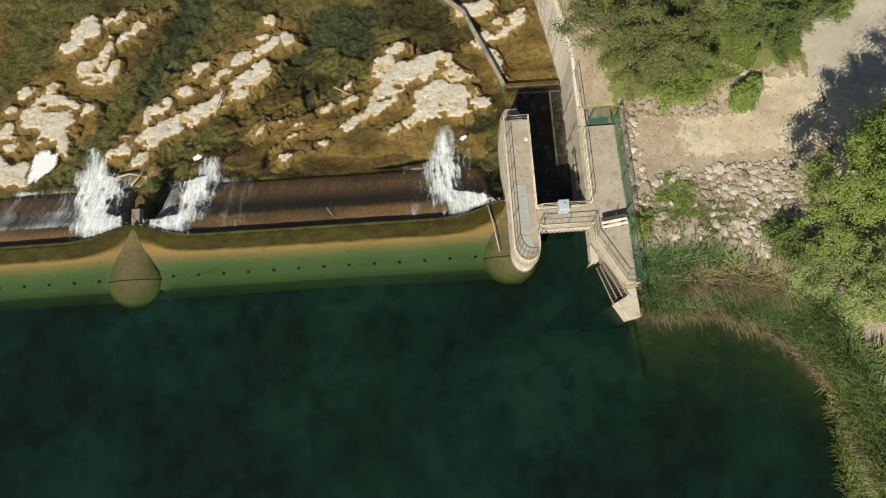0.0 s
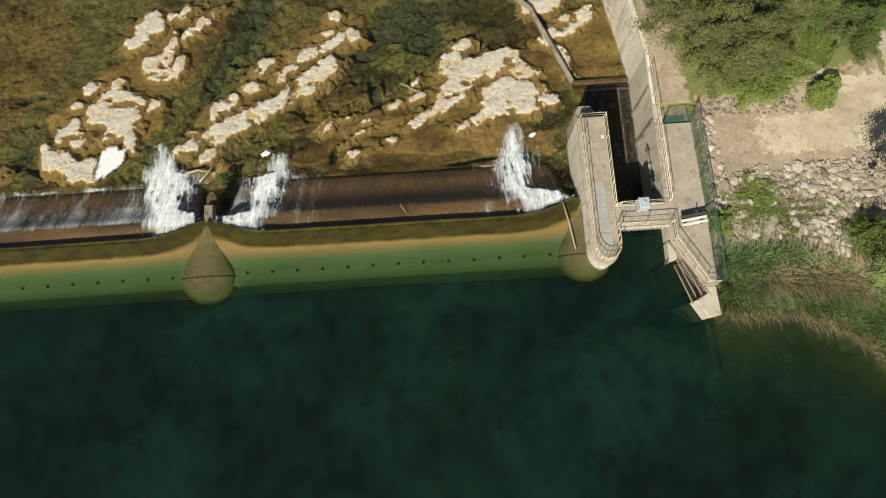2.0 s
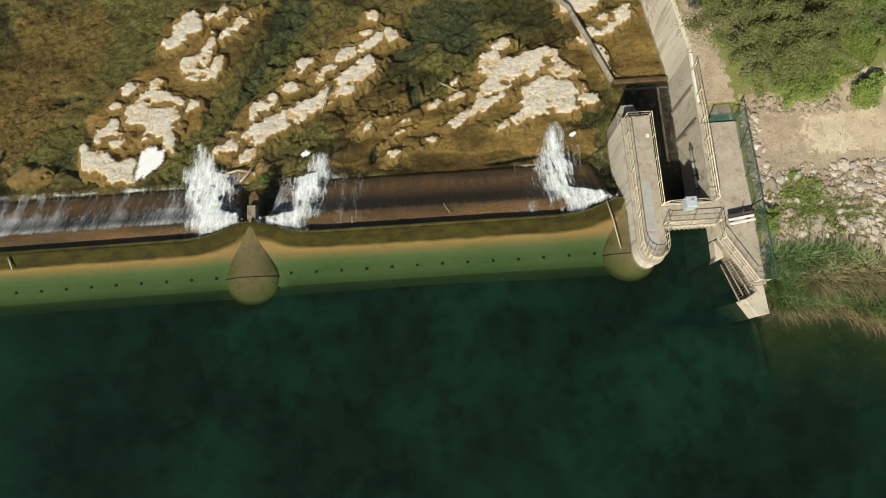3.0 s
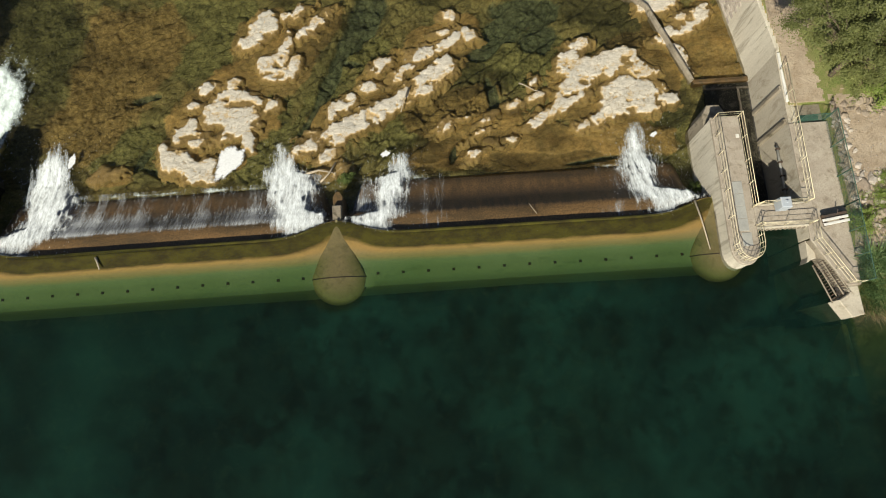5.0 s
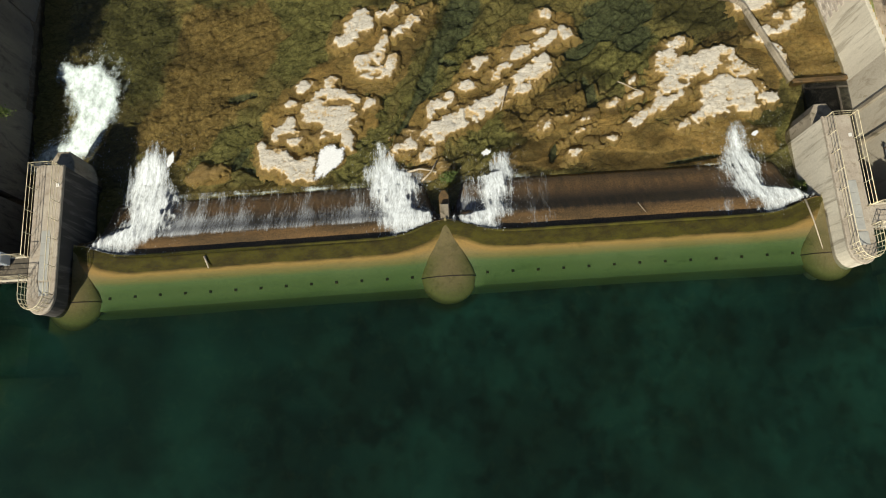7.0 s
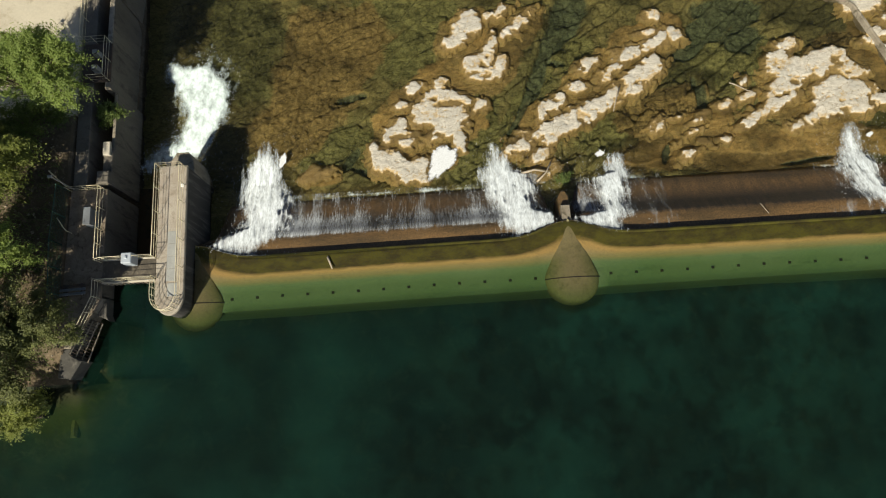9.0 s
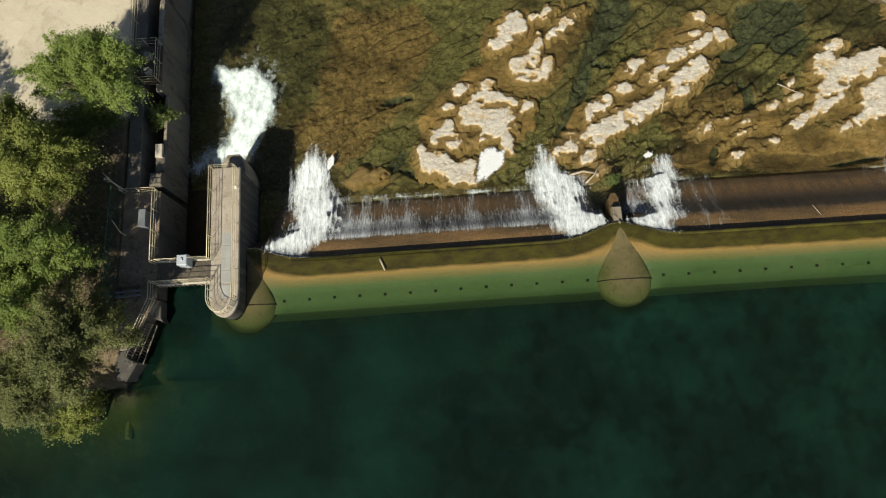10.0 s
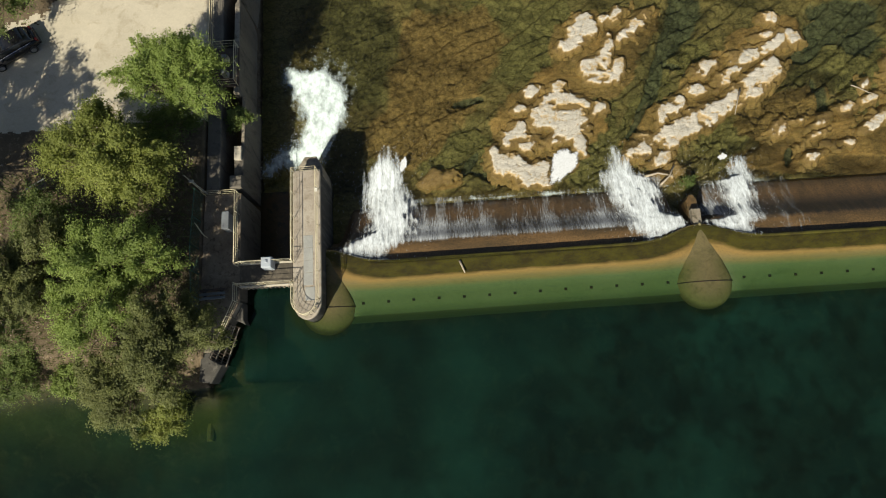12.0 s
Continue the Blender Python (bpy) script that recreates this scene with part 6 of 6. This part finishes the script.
tree(-50.2, -5.0, 1.8, 6.0, 3.6, 18000, LEAF_DARK, "dark green tree by the shore", 33, clumps=40, size=0.085, lobes=[(-50.2, -4.4, 2.6), (-47.4, -5.6, 1.5)])
tree(-39.2, 8.2, 1.8, 3.0, 2.2, 7000, LEAF_DARK, "dark shaded shrub between the trees", 44, "bush", clumps=30, low=0.15)
tree(-54.0, 3.0, 1.8, 12.5, 5.6, 16500, LEAF_DARK, "tall tree that shades the yard", 29, clumps=64, size=0.13)
tree(-48.8, -7.6, 0.8, 1.6, 2.0, 5000, LEAF_DARK, "low dark bushes along the shore", 37, "bush", clumps=24, low=0.15)
tree(-45.4, -7.9, 0.6, 1.0, 1.3, 3500, LEAF_FRESH, "low green bushes along the shore", 38, "bush", clumps=24, low=0.15)
tree(-50.6, 19.6, 1.8, 6.0, 3.6, 14000, LEAF_DARK, "dark green tree over the parked car", 30, clumps=36, lobes=[(-49.8, 18.8, 2.6), (-52.5, 20.5, 2.6)])
tree(-34.4, 9.9, 0.2, 1.8, 0.8, 1800, LEAF_DARK, "ivy bush on the river wall", 31, "bush", clumps=12, low=0.2, size=0.09)
tree(-1.9, 4.0, -2.7, 1.0, 0.5, 700, LEAF_DARK, "small weed growing on the dividing wall", 32, "bush", clumps=8, low=0.3, size=0.07)
tree(23.6, 1.6, -2.6, 1.2, 0.5, 700, LEAF_DARK, "small weed growing at the foot of the pier", 35, "bush", clumps=8, low=0.3, size=0.07)


def blades(name, n, where, h, mat, label, seed, wide=0.018, lie=0.55):
    """Reeds or grass: tapering bent blades, too many to count."""
    rng = np.random.default_rng(seed)
    x, y = where(rng.random(n), rng.random(n))
    z = np.maximum(ground_height(x, y), -0.3)
    a, hh = rng.random(n) * 6.283, h * (0.5 + 0.7 * rng.random(n))
    dx, dy = np.cos(a) * hh * lie * rng.random(n) * 1.6, np.sin(a) * hh * lie * rng.random(n) * 1.6
    px, py = -np.sin(a) * wide, np.cos(a) * wide
    rows = [(x - px, y - py, z - 0.05), (x + px, y + py, z - 0.05), (x + dx * 0.45 + px, y + dy * 0.45 + py, z + hh * 0.65),
            (x + dx * 0.45 - px, y + dy * 0.45 - py, z + hh * 0.65), (x + dx, y + dy, z + hh * 0.92)]
    v = np.stack([np.stack(q, -1) for q in rows], 1).reshape(-1, 3)
    k = np.arange(n)[:, None] * 5
    f = np.concatenate([k + [0, 1, 2], k + [0, 2, 3], k + [3, 2, 4]], 1).reshape(-1, 3)
    ob = new(name, mesh_from_arrays(name, v, f, mat))
    return tagged(ob, label, "reeds" if "reed" in name else "grass", kind="stuff")


def reed_zone(a, b):
    x = 32.4 + 14 * a
    return x, shore(x) + 0.2 + np.where(x < 42, 3.4, 5.5) * b


def reed_edge(a, b):
    x = 32.6 + 13 * a
    return x, shore(x) - 0.2 + 0.9 * b


def shore_low(a, b):
    x = 43.5 + 6 * a
    return x, -12 - 9 * b + (46 - x) * 0.2


blades("reeds", 22000, reed_zone, 0.8, LEAF_REED, "dense pale green reeds along the water's edge", 1, 0.026, 0.95)
blades("tall_reeds", 12000, reed_zone, 1.2, LEAF_BLUE, "taller deep green reeds in the bed", 7, 0.028, 0.8)
blades("dry_reeds", 5200, reed_edge, 0.85, STRAW, "broken dry reeds at the waterline", 2, 0.022, 1.1)
blades("fallen_reeds", 2600, lambda a, b: (34.6 + 7 * a, -6.4 - 0.16 * 7 * a + 0.9 * b * np.sin(3.0 * a)), 1.35, STRAW, "band of fallen dry reeds", 8, 0.022, 1.1)
blades("reeds_low", 14000, shore_low, 0.9, LEAF_REED, "green reeds on the low bank", 3, 0.028, 0.9)
blades("grass", 7000, lambda a, b: (39.3 + 2.9 * np.sqrt(b) * np.cos(6.283 * a), 9.6 + 2.3 * np.sqrt(b) * np.sin(6.283 * a)), 0.2, LEAF_FRESH, "rough green grass on the bank", 4)
blades("grass_tufts", 3200, lambda a, b: (33.5 + 2.2 * np.cos(6.283 * a) * b + 9 * (vnoise(a * 40, b * 3, 4) ** 2), -2.2 + 2.0 * np.sin(6.283 * a) * b), 0.3, LEAF_FRESH, "weeds between the bank stones", 5)
blades("undergrowth", 6000, lambda a, b: (-52 + 15 * a, -8.6 + 15 * b), 0.4, LEAF_DARK, "dark undergrowth beneath the trees", 6)


# ---- parked cars ----
def car(x, y, z, turn, paint, label):
    """A small hatchback: lofted body, glasshouse, wheels, lamps."""
    ob = thing("car", label, "car", "parked cars", at=(x, y, z))
    ob.rotation_euler = (0, 0, radians(turn))
    stations = [(-2.05, 0.62, 0.38, 0.62), (-1.95, 0.80, 0.25, 0.80), (-1.2, 0.87, 0.20, 0.92), (0.0, 0.88, 0.20, 0.95), (1.1, 0.87, 0.20, 0.93), (1.85, 0.78, 0.24, 0.82), (2.02, 0.62, 0.36, 0.62)]

    def loft(rows, n=14):
        s = Shape()
        for px, w, z0, z1 in rows:
            for j in range(n):
                a = 2 * math.pi * j / n
                cx, cz = math.cos(a), math.sin(a)
                s.v.append((px, w * math.copysign(abs(cx) ** 0.5, cx), (z0 + z1) / 2 + (z1 - z0) / 2 * math.copysign(abs(cz) ** 0.5, cz)))
        s.f = [[i * n + j, i * n + (j + 1) % n, (i + 1) * n + (j + 1) % n, (i + 1) * n + j] for i in range(len(rows) - 1) for j in range(n)]
        s.f += [list(range(n))[::-1], list(range((len(rows) - 1) * n, len(rows) * n))]
        return s
    part("body", loft(stations), paint, ob, "", True)
    part("glasshouse", loft([(-1.25, 0.76, 0.8, 0.98), (-0.6, 0.72, 0.8, 1.36), (0.4, 0.72, 0.8, 1.42), (1.35, 0.70, 0.8, 1.34), (1.8, 0.68, 0.8, 0.95)]), CAR_GLASS, ob, "dark tinted windows", True)
    part("roof", loft([(-0.5, 0.62, 1.34, 1.40), (0.3, 0.66, 1.36, 1.46), (1.3, 0.62, 1.33, 1.40)]), paint, ob, "", True)
    for yy in (-0.80, 0.80):
        part("window_trim", Shape().tube([(-1.2, yy, 0.97), (0.2, yy * 1.02, 1.0), (1.5, yy, 0.98)], 0.02, 5), CHROME, ob, "silver window trim")
        part("tail_lamp", Shape().box(1.86, 2.0, yy * 0.72 - 0.12, yy * 0.72 + 0.12, 0.62, 0.86, 0.03), RED_LENS, ob, "red tail lamp")
        part("mirror", Shape().box(-0.9, -0.72, yy * 1.18 - 0.09, yy * 1.18 + 0.09, 0.9, 1.04, 0.03), paint, ob)
        for xx in (-1.3, 1.3):
            w = part("wheel", Shape().tube([(xx, yy - 0.1, 0.31), (xx, yy + 0.1, 0.31)], 0.31, 16), TYRE, ob, "", True)
            part("rim", Shape().tube([(xx, yy + math.copysign(0.09, yy), 0.31), (xx, yy + math.copysign(0.12, yy), 0.31)], 0.2, 12), CHROME, w, "silver wheel rim")
    part("bumper", Shape().box(1.9, 2.08, -0.7, 0.7, 0.32, 0.55, 0.05), paint, ob)
    return ob


car(-50.75, 15.95, 1.82, 31, BLACK_PAINT, "black hatchback parked on the pale yard")
car(-46.9, 22.0, 1.82, 250, MAROON_PAINT, "dark red car parked on the yard")

# ---- driftwood ----
for pts, r, lb in (([(22.64, 0.04, 0.02), (22.92, -1.41, 0.06), (23.22, -3.48, -0.02)], 0.07, "long bleached driftwood branch caught on the weir"),
                   ([(-19.16, -1.34, 0.03), (-18.85, -2.2, 0.03)], 0.09, "short driftwood log on the weir crest"),
                   ([(11.6, 11.1, -2.72), (12.1, 10.8, -2.66), (12.8, 10.35, -2.68), (13.2, 10.3, -2.76)], 0.05, "bleached branch stranded in the shallows"),
                   ([(3.1, 11.2, -2.5), (2.7, 10.2, -2.42), (2.4, 9.2, -2.5)], 0.06, "brown branch lying on the rock"),
                   ([(11.28, 0.72, -0.5), (11.5, 0.3, -0.44), (11.75, -0.05, -0.48)], 0.03, "thin pale stick stranded on the weir"),
                   ([(-5.0, 4.75, -2.62), (-4.0, 4.95, -2.5), (-2.9, 4.7, -2.55)], 0.11, "wet brown log jammed below the dividing wall"),
                   ([(-3.9, 4.0, -2.6), (-3.2, 4.6, -2.4), (-2.7, 5.5, -2.5)], 0.09, "wet brown log jammed below the dividing wall")):
    ob = thing("driftwood", lb, "driftwood", "driftwood")
    part("branch", Shape().tube(pts, r, 7, r * 0.5), DRIFTWOOD, ob, "", True)

board = thing("notice_board", "weathered wooden notice board in the shade of the trees", "sign")
panel = Shape().box(-0.62, 0.62, -0.03, 0.03, -0.45, 0.45, 0.01)
c, q = math.cos(radians(31)), math.sin(radians(31))
lean = [(x, y * 0.5 - z * 0.87, 0.95 + z * 0.5 + y * 0.87) for x, y, z in panel.v]
panel.v = [(-47.5 + x * c - y * q, 4.85 + x * q + y * c, 1.8 + z) for x, y, z in lean]
part("panel", panel, RUST, board)
for x in (-0.5, 0.5):
    part("post", Shape().tube([(-47.5 + x * c, 4.85 + x * q, 1.7), (-47.5 + x * c, 4.85 + x * q, 2.8)], 0.04, 6), BARK, board)
part("top_rail", Shape().tube([(-48.15, 4.78, 3.1), (-46.95, 5.5, 3.1)], 0.045, 6), WHITE_PAINT, board, "pale painted top rail")
for x0, y0, x1, y1 in ((-37.62, 5.28, -36.51, 4.21), (-36.8, 1.9, -36.2, 1.0)):
    pole = thing("bent_post", "bent pale steel post beside the platform fence", "post", "bent posts")
    part("shaft", Shape().tube([(x1, y1, 1.7), (x1, y1, 2.3), (x1 * 0.8 + x0 * 0.2, y1 * 0.8 + y0 * 0.2, 2.45), (x0, y0, 2.5)], 0.035, 6), CREAM, pole)

# ---- bank stones ----
STONES = []
for k in range(14):
    s = Shape()
    bm = bmesh.new()
    bmesh.ops.create_icosphere(bm, subdivisions=1 + k % 2, radius=1.0)
    for v in bm.verts:
        d = v.co.normalized()
        q = 1 + 0.5 * noise.noise(d * 1.1 + Vector((k * 7.3, 0, 0))) + 0.2 * noise.noise(d * 2.7 + Vector((0, k * 3.1, 0)))
        v.co = Vector((d.x * q, d.y * q * 0.8, max(-0.5, min(0.62, d.z * q * 0.75))))
    me = bpy.data.meshes.new("stone")
    bm.to_mesh(me)
    bm.free()
    me.materials.append(STONE if k % 3 else DARK_STONE)
    STONES.append(me)


def stones(label, n, where, lo, hi, seed, gap=0.82, kinds=tuple(range(14))):
    rng = np.random.default_rng(seed)
    ob = thing("riprap", label, "stones", "bank stones")
    done = []
    for _ in range(n * 14):
        if len(done) >= n:
            break
        x, y = where(rng)
        r = lo + (hi - lo) * rng.random() ** 1.6
        if any((x - a) ** 2 + (y - b) ** 2 < (gap * (r + c)) ** 2 for a, b, c in done):
            continue
        done.append((x, y, r))
        st = new("stone", STONES[kinds[int(rng.integers(len(kinds)))]])
        z = min(BANK_Z, 0.36 * (y - float(shore(np.array(x)))))
        st.matrix_basis = Matrix.LocRotScale((x, y, z + r * 0.04), Euler((rng.normal() * 0.2, rng.normal() * 0.2, rng.random() * 6.28)), (r, r * (0.7 + 0.5 * rng.random()), r * (0.5 + 0.35 * rng.random())))
        st.parent = ob
    return ob


def riprap_zone(rng):
    while True:
        x, y = 32.3 + 12 * rng.random(), -5.6 + 7.2 * rng.random()
        top = 0.5 + 0.9 * (x - 32) / 12
        if y < top and y > -5.4 + 1.5 * max(0, (x - 40) / 4) + 0.3 * math.sin(x):
            return x, y


stones("bank of pale limestone boulders above the reeds", 290, riprap_zone, 0.22, 0.50, 1, 0.70)
stones("row of weathered boulders along the gravel track", 44, lambda r: (32.2 + 6.5 * r.random(), 4.8 + 1.1 * r.random()), 0.16, 0.36, 2, 0.72, (0, 3, 6, 9, 12))
stones("scattered boulders beside the fence", 40, lambda r: (31.95 + 1.2 * r.random(), 0.2 + 5 * r.random()), 0.12, 0.36, 3, 0.8)


def gravel(name, n, where, lo, hi, mat, label, seed):
    """Loose small stones, too many to count."""
    rng = np.random.default_rng(seed)
    x, y = where(rng.random(n), rng.random(n))
    z = ground_height(x, y)
    r = lo + (hi - lo) * rng.random(n) ** 3
    base = np.array([(1, 0, 0), (0, 1, 0), (-1, 0, 0), (0, -1, 0), (0, 0, 0.7), (0, 0, -0.4)], float)
    jit = 1 + 0.5 * (rng.random((n, 6, 1)) - 0.5)
    a = rng.random(n) * 6.283
    c, s = np.cos(a)[:, None], np.sin(a)[:, None]
    b = base[None] * jit
    v = np.stack([b[..., 0] * c - b[..., 1] * s, b[..., 0] * s + b[..., 1] * c, b[..., 2]], -1) * r[:, None, None] + np.stack([x, y, z], -1)[:, None]
    f = np.array([(0, 1, 4), (1, 2, 4), (2, 3, 4), (3, 0, 4), (1, 0, 5), (2, 1, 5), (3, 2, 5), (0, 3, 5)])
    tris = (np.arange(n)[:, None, None] * 6 + f[None]).reshape(-1, 3)
    return tagged(new(name, mesh_from_arrays(name, v.reshape(-1, 3), tris, mat)), label, "stones", kind="stuff")


gravel("loose_stones", 1500, lambda a, b: (32.2 + 12.5 * a, -4.8 + 6.0 * b), 0.03, 0.2, STONE, "loose pale stones scattered over the bank", 1)
gravel("track_gravel", 800, lambda a, b: (32.2 + 14 * a, 0.8 + 4.8 * b), 0.01, 0.07, STONE, "fine pale gravel on the track", 2)
gravel("bank_litter_stones", 900, lambda a, b: (-52 + 15 * a, -8 + 16 * b), 0.03, 0.15, DARK_STONE, "stones scattered under the trees", 3)
